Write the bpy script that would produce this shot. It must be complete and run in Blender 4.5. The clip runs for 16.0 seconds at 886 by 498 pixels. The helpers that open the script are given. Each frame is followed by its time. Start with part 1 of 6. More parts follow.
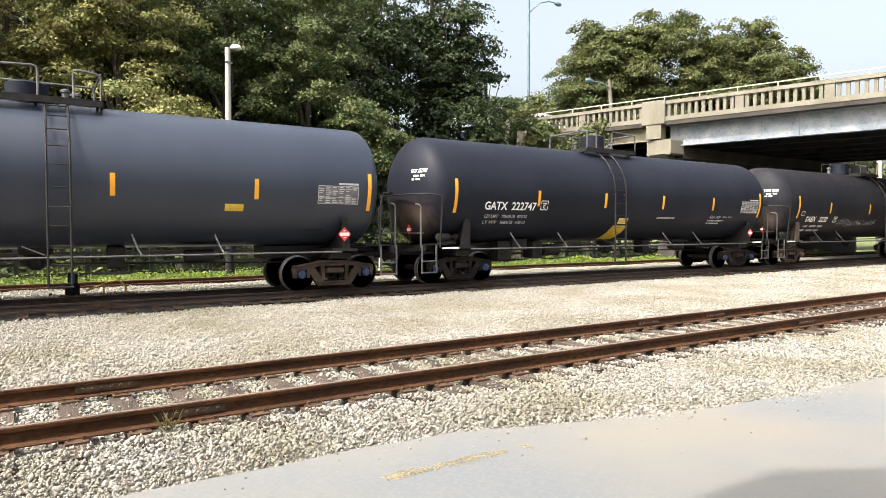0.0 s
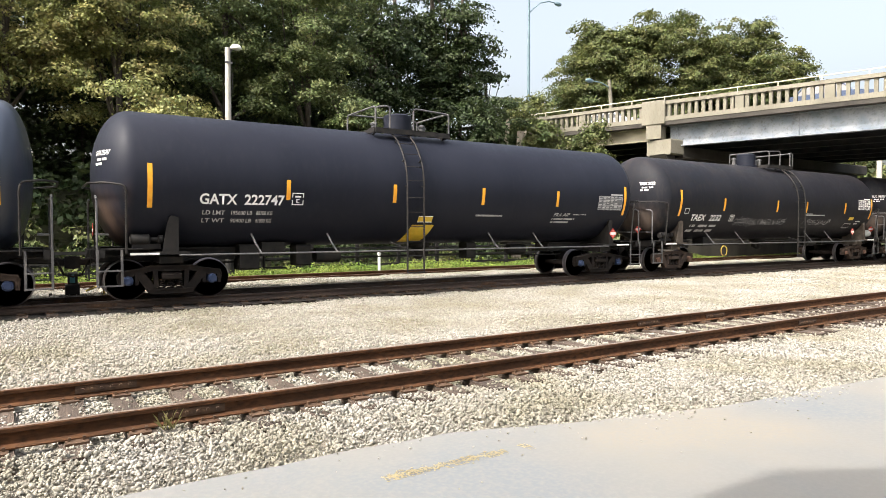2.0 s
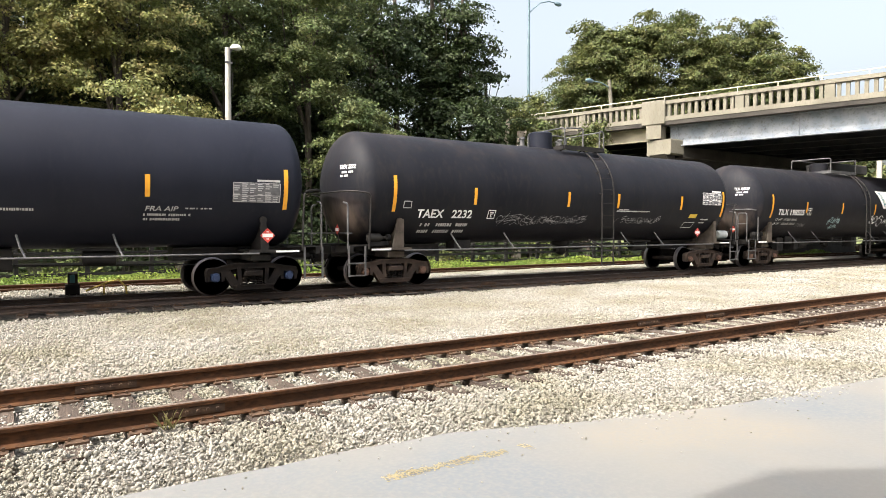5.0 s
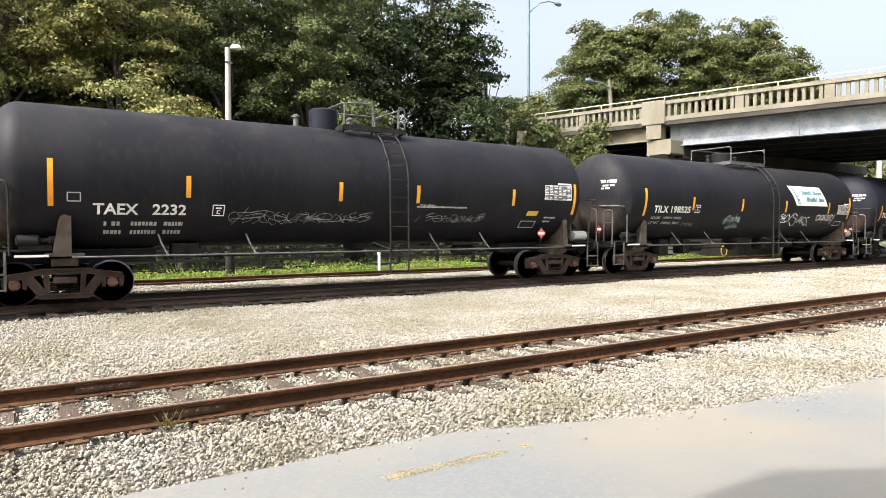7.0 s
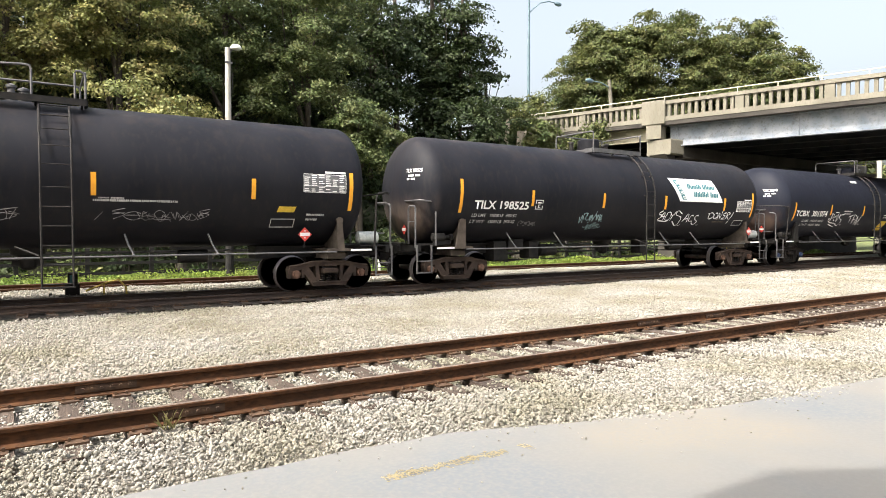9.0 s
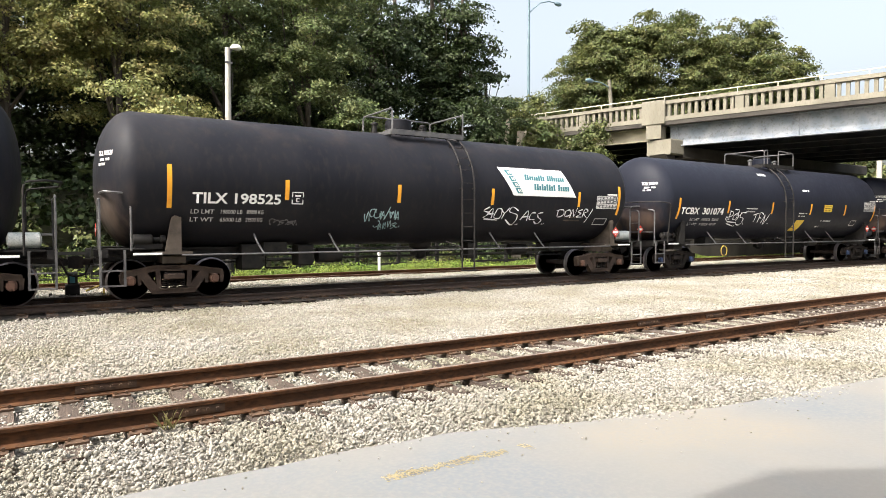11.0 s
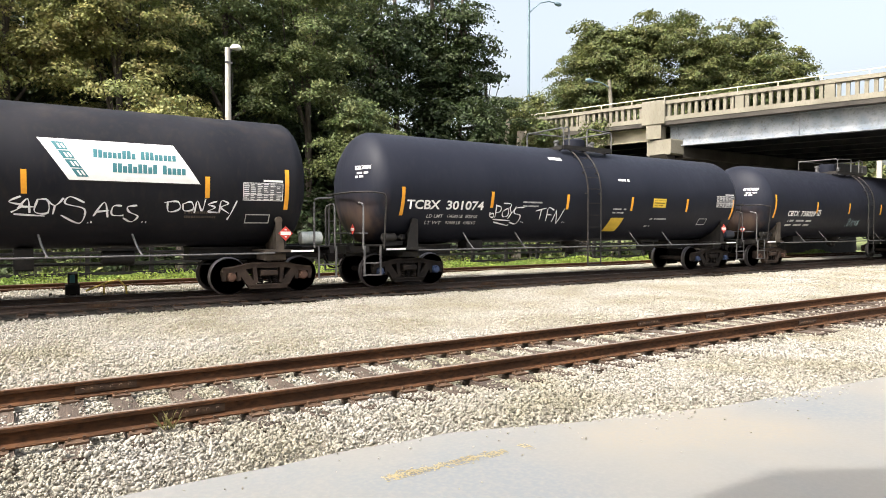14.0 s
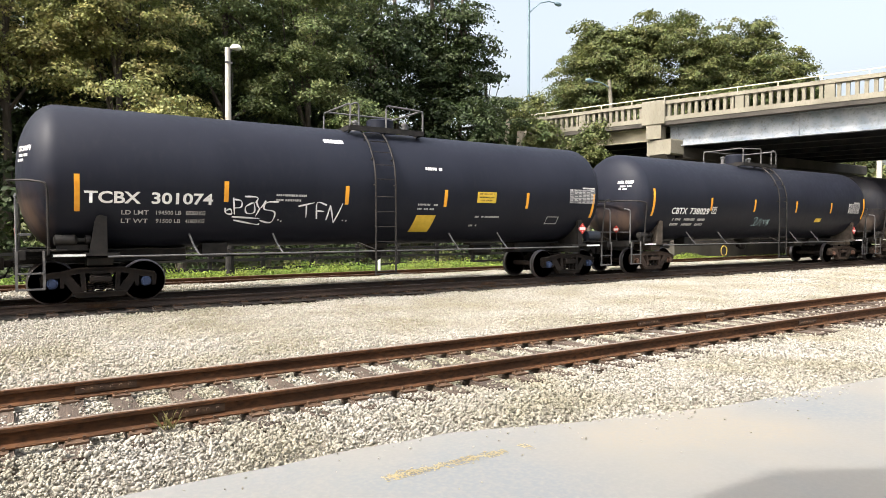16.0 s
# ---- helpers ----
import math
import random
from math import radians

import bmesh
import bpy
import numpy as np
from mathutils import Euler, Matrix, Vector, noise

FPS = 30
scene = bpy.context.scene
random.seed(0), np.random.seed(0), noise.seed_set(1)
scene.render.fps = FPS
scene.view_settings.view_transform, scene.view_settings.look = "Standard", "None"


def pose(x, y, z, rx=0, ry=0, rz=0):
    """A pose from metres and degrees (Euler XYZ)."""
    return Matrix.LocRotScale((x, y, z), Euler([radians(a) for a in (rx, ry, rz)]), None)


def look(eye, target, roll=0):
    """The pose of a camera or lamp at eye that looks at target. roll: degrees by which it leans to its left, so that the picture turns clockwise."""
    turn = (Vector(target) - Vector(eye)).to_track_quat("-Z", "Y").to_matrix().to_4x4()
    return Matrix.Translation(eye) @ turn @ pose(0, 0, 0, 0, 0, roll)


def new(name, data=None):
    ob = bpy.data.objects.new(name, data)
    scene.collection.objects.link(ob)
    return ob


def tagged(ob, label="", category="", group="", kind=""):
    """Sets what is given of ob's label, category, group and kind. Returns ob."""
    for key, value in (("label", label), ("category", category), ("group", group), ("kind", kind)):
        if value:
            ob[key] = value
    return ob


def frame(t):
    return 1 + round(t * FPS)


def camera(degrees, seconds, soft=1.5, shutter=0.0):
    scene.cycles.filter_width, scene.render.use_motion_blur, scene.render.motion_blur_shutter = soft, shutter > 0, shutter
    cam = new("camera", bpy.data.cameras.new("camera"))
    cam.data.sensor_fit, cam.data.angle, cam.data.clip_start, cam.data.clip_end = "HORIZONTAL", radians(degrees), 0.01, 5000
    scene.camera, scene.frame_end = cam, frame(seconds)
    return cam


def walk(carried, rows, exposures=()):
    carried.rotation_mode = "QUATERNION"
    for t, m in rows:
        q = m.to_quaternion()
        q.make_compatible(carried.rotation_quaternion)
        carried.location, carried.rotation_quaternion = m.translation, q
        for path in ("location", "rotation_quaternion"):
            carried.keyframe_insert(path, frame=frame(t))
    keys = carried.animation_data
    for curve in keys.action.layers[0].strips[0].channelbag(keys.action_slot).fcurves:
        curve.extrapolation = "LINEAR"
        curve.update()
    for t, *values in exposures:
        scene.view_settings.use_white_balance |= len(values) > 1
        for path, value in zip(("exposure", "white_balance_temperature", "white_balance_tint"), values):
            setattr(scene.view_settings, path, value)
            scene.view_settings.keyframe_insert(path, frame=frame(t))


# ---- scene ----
cam = camera(69.5, 16.0, soft=0.65)
EYE = (0.0, 0.0, 1.647)
AIM = (EYE[0] + 0.5366, EYE[1] + 0.8433, EYE[2] - 0.03185)
walk(cam, [(0.0, look(EYE, AIM)), (16.0, look(EYE, AIM))])

# ---- light ----
SUN_DIR = Vector((-0.63, -0.10, 0.77)).normalized()
world = bpy.data.worlds.new("sky")
scene.world = world
world.use_nodes = True
wn = world.node_tree
sky = wn.nodes.new("ShaderNodeTexSky")
sky.sky_type = "NISHITA"
sky.sun_disc = False
sky.sun_elevation = math.asin(SUN_DIR.z)
sky.sun_rotation = math.atan2(SUN_DIR.x, SUN_DIR.y)
sky.air_density, sky.dust_density, sky.ozone_density = 1.2, 9.0, 0.5
haze = wn.nodes.new("ShaderNodeHueSaturation")
haze.inputs["Saturation"].default_value, haze.inputs["Value"].default_value = 0.55, 1.62
wn.links.new(sky.outputs[0], haze.inputs["Color"])
wn.links.new(haze.outputs[0], wn.nodes["Background"].inputs[0])
wn.nodes["Background"].inputs[1].default_value = 0.15
sun = new("sun", bpy.data.lights.new("sun", "SUN"))
sun.data.energy, sun.data.angle, sun.data.color = 3.3, radians(0.6), (1.0, 0.955, 0.885)
sun.matrix_world = look(SUN_DIR * 50, (0, 0, 0))
scene.view_settings.exposure = 0.75


# ---- materials ----
def mat(name, c1, c2, scale=4.0, rough=0.7, metal=0.0, fine=60.0, bump=0.15, c3=None, spread=0.5, island=0.0, rnd=0.0, coords="Object",
        stretch=(1, 1, 1), spec=0.5, dist=0.02, mid=0.35):
    """Two tones mixed by broad noise, a third by fine noise, with relief."""
    m = bpy.data.materials.new(name)
    m.use_nodes = True
    t = m.node_tree
    b = t.nodes["Principled BSDF"]
    tc = t.nodes.new("ShaderNodeTexCoord")
    mp = t.nodes.new("ShaderNodeMapping")
    mp.inputs["Scale"].default_value = stretch
    t.links.new(tc.outputs[coords], mp.inputs[0])

    def noise_tex(s, d):
        n = t.nodes.new("ShaderNodeTexNoise")
        n.inputs["Scale"].default_value, n.inputs["Detail"].default_value = s, d
        t.links.new(mp.outputs[0], n.inputs["Vector"])
        return n

    def ramp(src, lo, hi):
        r = t.nodes.new("ShaderNodeMapRange")
        r.inputs[1].default_value, r.inputs[2].default_value = lo, hi
        t.links.new(src, r.inputs[0])
        return r.outputs[0]

    def mix(fac, a, bb):
        x = t.nodes.new("ShaderNodeMix")
        x.data_type = "RGBA"
        for sock, v in ((0, fac), (6, a), (7, bb)):
            if isinstance(v, (tuple, list)):
                x.inputs[sock].default_value = (*v, 1)
            elif isinstance(v, float):
                x.inputs[sock].default_value = v
            else:
                t.links.new(v, x.inputs[sock])
        return x.outputs[2]

    n1, n2 = noise_tex(scale, 6), noise_tex(fine, 4)
    col = mix(ramp(n1.outputs[0], 0.5 - spread * 0.3, 0.5 + spread * 0.3), c1, c2)
    if c3:
        col = mix(ramp(n2.outputs[0], mid, mid + 0.4), col, c3)
    if island or rnd:
        hsv = t.nodes.new("ShaderNodeHueSaturation")
        src = t.nodes.new("ShaderNodeNewGeometry").outputs["Random Per Island"] if island else t.nodes.new("ShaderNodeObjectInfo").outputs["Random"]
        amt = island or rnd
        r = t.nodes.new("ShaderNodeMapRange")
        r.inputs[3].default_value, r.inputs[4].default_value = 1 - amt, 1 + amt
        t.links.new(src, r.inputs[0])
        t.links.new(r.outputs[0], hsv.inputs["Value"])
        t.links.new(col, hsv.inputs["Color"])
        col = hsv.outputs[0]
    t.links.new(col, b.inputs["Base Color"])
    rr = t.nodes.new("ShaderNodeMapRange")
    rr.inputs[3].default_value, rr.inputs[4].default_value = max(0.05, rough - 0.12), min(1, rough + 0.12)
    t.links.new(n2.outputs[0], rr.inputs[0])
    t.links.new(rr.outputs[0], b.inputs["Roughness"])
    b.inputs["Metallic"].default_value = metal
    b.inputs["Specular IOR Level"].default_value = spec
    if bump:
        bp = t.nodes.new("ShaderNodeBump")
        bp.inputs["Strength"].default_value, bp.inputs["Distance"].default_value = bump, dist
        t.links.new(n2.outputs[0], bp.inputs["Height"])
        t.links.new(bp.outputs[0], b.inputs["Normal"])
    return m


def leaf_mat(name, c1, c2, c3):
    m = mat(name, c1, c2, scale=0.35, rough=0.55, fine=1.3, bump=0, c3=c3, island=0.45, mid=0.45, spec=0.3)
    t = m.node_tree
    b = t.nodes["Principled BSDF"]
    tr = t.nodes.new("ShaderNodeBsdfTranslucent")
    src = b.inputs["Base Color"].links[0].from_socket
    t.links.new(src, tr.inputs[0])
    mx = t.nodes.new("ShaderNodeMixShader")
    mx.inputs[0].default_value = 0.28
    t.links.new(b.outputs[0], mx.inputs[1])
    t.links.new(tr.outputs[0], mx.inputs[2])
    t.links.new(mx.outputs[0], t.nodes["Material Output"].inputs[0])
    return m


def tank_mat(name, c1, c2, c3, dust, rough, spec, scale=0.8, heads=0.55, top=0.0):
    """Weathered tank paint: streaked down the shell, with brown road dust on the lower heads and rust bloom along the top."""
    m = mat(name, c1, c2, scale=scale, rough=rough, fine=8, bump=0.025, c3=c3, stretch=(1, 1, 0.35), mid=0.5, spec=spec)
    t = m.node_tree
    b = t.nodes["Principled BSDF"]
    col = b.inputs["Base Color"].links[0].from_socket
    tc = t.nodes.new("ShaderNodeTexCoord")
    xyz = t.nodes.new("ShaderNodeSeparateXYZ")
    t.links.new(tc.outputs["Object"], xyz.inputs[0])

    def ranged(src, lo, hi):
        r = t.nodes.new("ShaderNodeMapRange")
        r.interpolation_type = "SMOOTHSTEP"
        r.inputs[1].default_value, r.inputs[2].default_value = lo, hi
        t.links.new(src, r.inputs[0])
        return r.outputs[0]

    def calc(op, a, bb=None):
        n = t.nodes.new("ShaderNodeMath")
        n.operation = op
        for k, v in enumerate((a, bb)):
            if isinstance(v, float):
                n.inputs[k].default_value = v
            elif v is not None:
                t.links.new(v, n.inputs[k])
        return n.outputs[0]

    n = t.nodes.new("ShaderNodeTexNoise")
    n.inputs["Scale"].default_value, n.inputs["Detail"].default_value = 1.1, 7
    mp = t.nodes.new("ShaderNodeMapping")
    mp.inputs["Scale"].default_value = (1.4, 1.4, 0.45)
    t.links.new(tc.outputs["Object"], mp.inputs[0])
    t.links.new(mp.outputs[0], n.inputs["Vector"])
    ends = calc("MULTIPLY", ranged(calc("ABSOLUTE", xyz.outputs[0]), 7.90, 8.15), ranged(xyz.outputs[2], 2.85, 2.0))
    ends = calc("MULTIPLY", calc("MULTIPLY", ends, heads), ranged(n.outputs[0], 0.30, 0.62))
    bloom = calc("MULTIPLY", calc("MULTIPLY", ranged(xyz.outputs[2], 3.55, 4.25), top), ranged(n.outputs[0], 0.46, 0.70))
    x = t.nodes.new("ShaderNodeMix")
    x.data_type = "RGBA"
    t.links.new(calc("MAXIMUM", ends, bloom), x.inputs[0])
    t.links.new(col, x.inputs[6])
    x.inputs[7].default_value = (*dust, 1)
    t.links.new(x.outputs[2], b.inputs["Base Color"])
    return m


TANK = tank_mat("tank_black_paint", (0.0125, 0.0142, 0.0220), (0.0168, 0.0188, 0.0278), (0.020, 0.0215, 0.029), (0.150, 0.098, 0.066), 0.50, 0.11, 0.8, 0.52)
TANK_OLD = tank_mat("tank_black_paint_dusty", (0.0098, 0.0107, 0.0150), (0.0165, 0.0168, 0.0210), (0.026, 0.0232, 0.0228), (0.165, 0.125, 0.098), 0.55, 0.12, 0.9, 0.60, 0.11)
TANK_BLUE = tank_mat("tank_glossy_black_paint", (0.0290, 0.0365, 0.0545), (0.0355, 0.0440, 0.0640), (0.039, 0.046, 0.061), (0.06, 0.05, 0.04), 0.36, 0.40, 0.6, 0.3)
STEEL = mat("black_painted_steel", (0.014, 0.0135, 0.014), (0.026, 0.024, 0.022), scale=5, rough=0.6, fine=40, bump=0.08, c3=(0.045, 0.037, 0.032), mid=0.55, spec=0.2)
GALV = mat("dull_grey_steel", (0.085, 0.085, 0.09), (0.145, 0.142, 0.14), scale=4, rough=0.55, metal=0.4, fine=50, bump=0.06)
TRUCK = mat("rusty_cast_steel", (0.0090, 0.0082, 0.0080), (0.021, 0.0165, 0.0140), scale=3.5, rough=0.8, fine=45, bump=0.3, c3=(0.042, 0.030, 0.024), mid=0.56, spec=0.15)
TRUCK_R = mat("brown_rusty_cast_steel", (0.034, 0.026, 0.022), (0.068, 0.049, 0.039), scale=3.5, rough=0.85, fine=45, bump=0.3, c3=(0.115, 0.080, 0.060), mid=0.54, spec=0.15)
DUSTY = mat("dusty_brown_steel", (0.060, 0.050, 0.042), (0.105, 0.088, 0.072), scale=4, rough=0.8, fine=40, bump=0.1, c3=(0.13, 0.10, 0.08), mid=0.55, spec=0.15)
WHEEL = mat("wheel_steel", (0.030, 0.025, 0.023), (0.066, 0.048, 0.040), scale=4, rough=0.6, fine=40, bump=0.15, spec=0.2)
TREAD = mat("bright_wheel_rim", (0.16, 0.15, 0.155), (0.22, 0.20, 0.20), scale=6, rough=0.45, metal=0.9, fine=50, bump=0.05)
CAPBLUE = mat("blue_bearing_cap", (0.015, 0.031, 0.085), (0.025, 0.045, 0.105), scale=9, rough=0.55, fine=60, bump=0.1)
CAPRUST = mat("rusty_bearing_cap", (0.085, 0.045, 0.030), (0.14, 0.075, 0.05), scale=9, rough=0.8, fine=60, bump=0.2)
ORANGE = mat("orange_reflector", (0.80, 0.34, 0.02), (0.86, 0.42, 0.03), scale=8, rough=0.45, fine=70, bump=0.02)
YELLOW = mat("yellow_decal", (0.62, 0.42, 0.03), (0.72, 0.50, 0.05), scale=6, rough=0.5, fine=60, bump=0.02, c3=(0.45, 0.32, 0.05), mid=0.55)
WHITE = mat("white_stencil_paint", (0.82, 0.82, 0.80), (0.88, 0.88, 0.86), scale=6, rough=0.6, fine=70, bump=0.02, c3=(0.68, 0.67, 0.65), mid=0.6)
FADED = mat("faded_white_stencil", (0.38, 0.38, 0.38), (0.56, 0.56, 0.55), scale=7, rough=0.6, fine=70, bump=0.02)
SPRAY = mat("white_spray_paint", (0.80, 0.81, 0.84), (0.90, 0.90, 0.92), scale=5, rough=0.5, fine=50, bump=0.02)
SPRAY_T = mat("pale_teal_spray_paint", (0.26, 0.44, 0.47), (0.42, 0.58, 0.60), scale=5, rough=0.5, fine=50, bump=0.02)
SPRAY_G = mat("faded_grey_spray_paint", (0.16, 0.16, 0.17), (0.46, 0.46, 0.48), scale=4, rough=0.5, fine=50, bump=0.02)
TEAL = mat("teal_print", (0.04, 0.17, 0.20), (0.05, 0.20, 0.23), scale=6, rough=0.5, fine=60, bump=0)
PALE = mat("pale_green_grey_paint", (0.42, 0.46, 0.44), (0.56, 0.58, 0.55), scale=7, rough=0.6, fine=30, bump=0.05, c3=(0.14, 0.17, 0.17), mid=0.5)
DIM = mat("dull_panel_grey", (0.10, 0.10, 0.11), (0.16, 0.16, 0.165), scale=7, rough=0.6, fine=50, bump=0.02)
RED = mat("red_placard", (0.55, 0.04, 0.03), (0.62, 0.06, 0.04), scale=8, rough=0.5, fine=60, bump=0.02)
RAIL = mat("rusty_rail", (0.056, 0.027, 0.013), (0.112, 0.050, 0.021), scale=2.2, rough=0.78, fine=30, bump=0.25, c3=(0.032, 0.019, 0.012), mid=0.40, spec=0.2, stretch=(0.4, 1, 1))
RAIL_D = mat("dark_oily_rail", (0.030, 0.020, 0.015), (0.058, 0.036, 0.024), scale=2.2, rough=0.75, fine=30, bump=0.2, c3=(0.022, 0.017, 0.014), mid=0.45, stretch=(0.4, 1, 1))
RAILTOP_D = mat("dark_rail_head", (0.07, 0.06, 0.055), (0.12, 0.10, 0.09), scale=3, rough=0.4, metal=0.6, fine=30, bump=0.05, stretch=(0.3, 1, 1))
DRYGRASS = mat("dry_grass", (0.16, 0.15, 0.05), (0.24, 0.21, 0.08), scale=6, rough=0.8, fine=30, bump=0)
RAILTOP = mat("worn_rail_head", (0.20, 0.15, 0.12), (0.30, 0.23, 0.18), scale=3, rough=0.45, metal=0.5, fine=30, bump=0.06, stretch=(0.3, 1, 1))
PLATE = mat("rusty_tie_plate", (0.050, 0.028, 0.016), (0.092, 0.050, 0.025), scale=8, rough=0.85, fine=60, bump=0.3)
TIE = mat("weathered_tie_wood", (0.046, 0.032, 0.023), (0.088, 0.064, 0.047), scale=3, rough=0.9, fine=22, bump=0.5, c3=(0.04, 0.033, 0.028), mid=0.52, stretch=(6, 0.7, 3), rnd=0.25)
STONE = mat("limestone_ballast", (0.245, 0.228, 0.170), (0.345, 0.330, 0.298), scale=0.5, rough=0.92, fine=30, bump=0.35, c3=(0.235, 0.200, 0.150), island=0.26, mid=0.5)
BED = mat("ballast_bed", (0.24, 0.215, 0.175), (0.31, 0.285, 0.24), scale=0.45, rough=0.95, fine=17, bump=1.0, c3=(0.17, 0.15, 0.12), dist=0.05, mid=0.42)
ASPHALT = mat("worn_pale_pavement", (0.152, 0.165, 0.174), (0.216, 0.198, 0.166), scale=0.42, rough=0.9, fine=26, bump=0.35, c3=(0.205, 0.200, 0.188), mid=0.40, dist=0.008)
PAINTY = mat("worn_yellow_road_paint", (0.34, 0.28, 0.15), (0.36, 0.315, 0.20), scale=9, rough=0.85, fine=50, bump=0.2)
SOIL = mat("grassy_soil", (0.07, 0.095, 0.025), (0.13, 0.15, 0.04), scale=0.6, rough=0.95, fine=9, bump=0.7, c3=(0.16, 0.13, 0.08), dist=0.06, mid=0.5)
GRASS = leaf_mat("weeds", (0.10, 0.17, 0.026), (0.19, 0.25, 0.036), (0.26, 0.27, 0.07))
# oily dirt and the train's shade mixed into one stone colour
GRIME_SHADE = mat("oily_shaded_track_bed", (0.015, 0.013, 0.011), (0.032, 0.026, 0.021), scale=0.9, rough=0.95, fine=22, bump=1.0, c3=(0.075, 0.062, 0.050), dist=0.04, mid=0.52)
# ground colour of the added bank, dark to carry the wood's shade
BANK_DARK = mat("dark_bank_fill", (0.03, 0.03, 0.016), (0.055, 0.05, 0.028), scale=0.8, rough=0.95, fine=8, bump=0.7, c3=(0.05, 0.06, 0.02), dist=0.06)
LEAF_A = leaf_mat("leaves_olive", (0.140, 0.178, 0.062), (0.295, 0.298, 0.104), (0.42, 0.320, 0.142))
# dark green leaves; inside the wood the colour also carries its shade
LEAF_B = leaf_mat("leaves_dark_and_shade", (0.026, 0.045, 0.017), (0.046, 0.068, 0.024), (0.078, 0.092, 0.034))
LEAF_C = leaf_mat("leaves_mid", (0.060, 0.090, 0.030), (0.115, 0.132, 0.042), (0.185, 0.162, 0.062))
LEAF_D = leaf_mat("leaves_deep_green", (0.062, 0.096, 0.034), (0.120, 0.150, 0.052), (0.190, 0.184, 0.072))
BARK = mat("bark", (0.045, 0.036, 0.028), (0.090, 0.072, 0.056), scale=3, rough=0.95, fine=18, bump=0.8, stretch=(3, 3, 0.6))
PALEBARK = mat("pale_bare_bark", (0.32, 0.27, 0.22), (0.42, 0.36, 0.30), scale=3, rough=0.9, fine=18, bump=0.5, stretch=(3, 3, 0.6))
POLEWOOD = mat("whitewashed_pole", (0.38, 0.355, 0.31), (0.52, 0.49, 0.43), scale=3, rough=0.85, fine=20, bump=0.4, c3=(0.24, 0.21, 0.175), mid=0.52, stretch=(4, 4, 0.4))
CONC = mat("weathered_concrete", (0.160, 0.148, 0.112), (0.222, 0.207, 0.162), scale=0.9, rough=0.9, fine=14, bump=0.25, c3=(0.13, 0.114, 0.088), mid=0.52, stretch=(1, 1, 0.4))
# darker copy of CONC: the shade under the bridge is in this colour
CONC_SHADE = mat("concrete_with_shade", (0.030, 0.027, 0.023), (0.058, 0.052, 0.044), scale=0.7, rough=0.92, fine=10, bump=0.25, c3=(0.06, 0.054, 0.046), mid=0.5, stretch=(1, 1, 0.4))
GIRDER = mat("pale_blue_girder_paint", (0.16, 0.19, 0.225), (0.31, 0.33, 0.355), scale=1.0, rough=0.6, fine=9, bump=0.1, c3=(0.10, 0.10, 0.10), mid=0.5)
CREAM = mat("cream_girder_paint", (0.34, 0.31, 0.225), (0.41, 0.38, 0.285), scale=1.2, rough=0.7, fine=9, bump=0.1, c3=(0.48, 0.42, 0.30), mid=0.55)
# near-black girder colour that holds the shade below the deck
DARK = mat("shaded_girder_paint", (0.022, 0.023, 0.026), (0.04, 0.04, 0.04), scale=1.2, rough=0.8, fine=9, bump=0.1, spec=0.1)
PIPEY = mat("yellow_pipe_rail", (0.55, 0.50, 0.36), (0.66, 0.62, 0.48), scale=3, rough=0.6, fine=20, bump=0.05)
LAMPBLUE = mat("blue_grey_lamp_post", (0.10, 0.16, 0.19), (0.14, 0.21, 0.24), scale=3, rough=0.5, fine=20, bump=0.05)
FENCE = mat("black_fence_paint", (0.018, 0.018, 0.018), (0.03, 0.028, 0.026), scale=4, rough=0.7, fine=30, bump=0.15, spec=0.1)
CARWHITE = mat("white_car_paint", (0.72, 0.72, 0.72), (0.76, 0.76, 0.76), scale=2, rough=0.3, fine=20, bump=0)
CARBLUE = mat("dark_blue_car_paint", (0.03, 0.05, 0.10), (0.035, 0.06, 0.12), scale=2, rough=0.3, fine=20, bump=0)
CARSILVER = mat("silver_car_paint", (0.45, 0.46, 0.47), (0.5, 0.5, 0.51), scale=2, rough=0.3, metal=0.3, fine=20, bump=0)
GLASS = mat("dark_car_glass", (0.02, 0.025, 0.03), (0.025, 0.03, 0.035), scale=2, rough=0.12, fine=20, bump=0)
RUBBER = mat("tyre_rubber", (0.02, 0.02, 0.02), (0.03, 0.03, 0.03), scale=6, rough=0.85, fine=50, bump=0.2)
BRICK = mat("plain_brown_wall", (0.24, 0.17, 0.13), (0.32, 0.23, 0.18), scale=1.0, rough=0.9, fine=12, bump=0.3)
YSTEEL = mat("yellow_painted_steel", (0.50, 0.36, 0.05), (0.60, 0.44, 0.08), scale=6, rough=0.6, fine=40, bump=0.1)


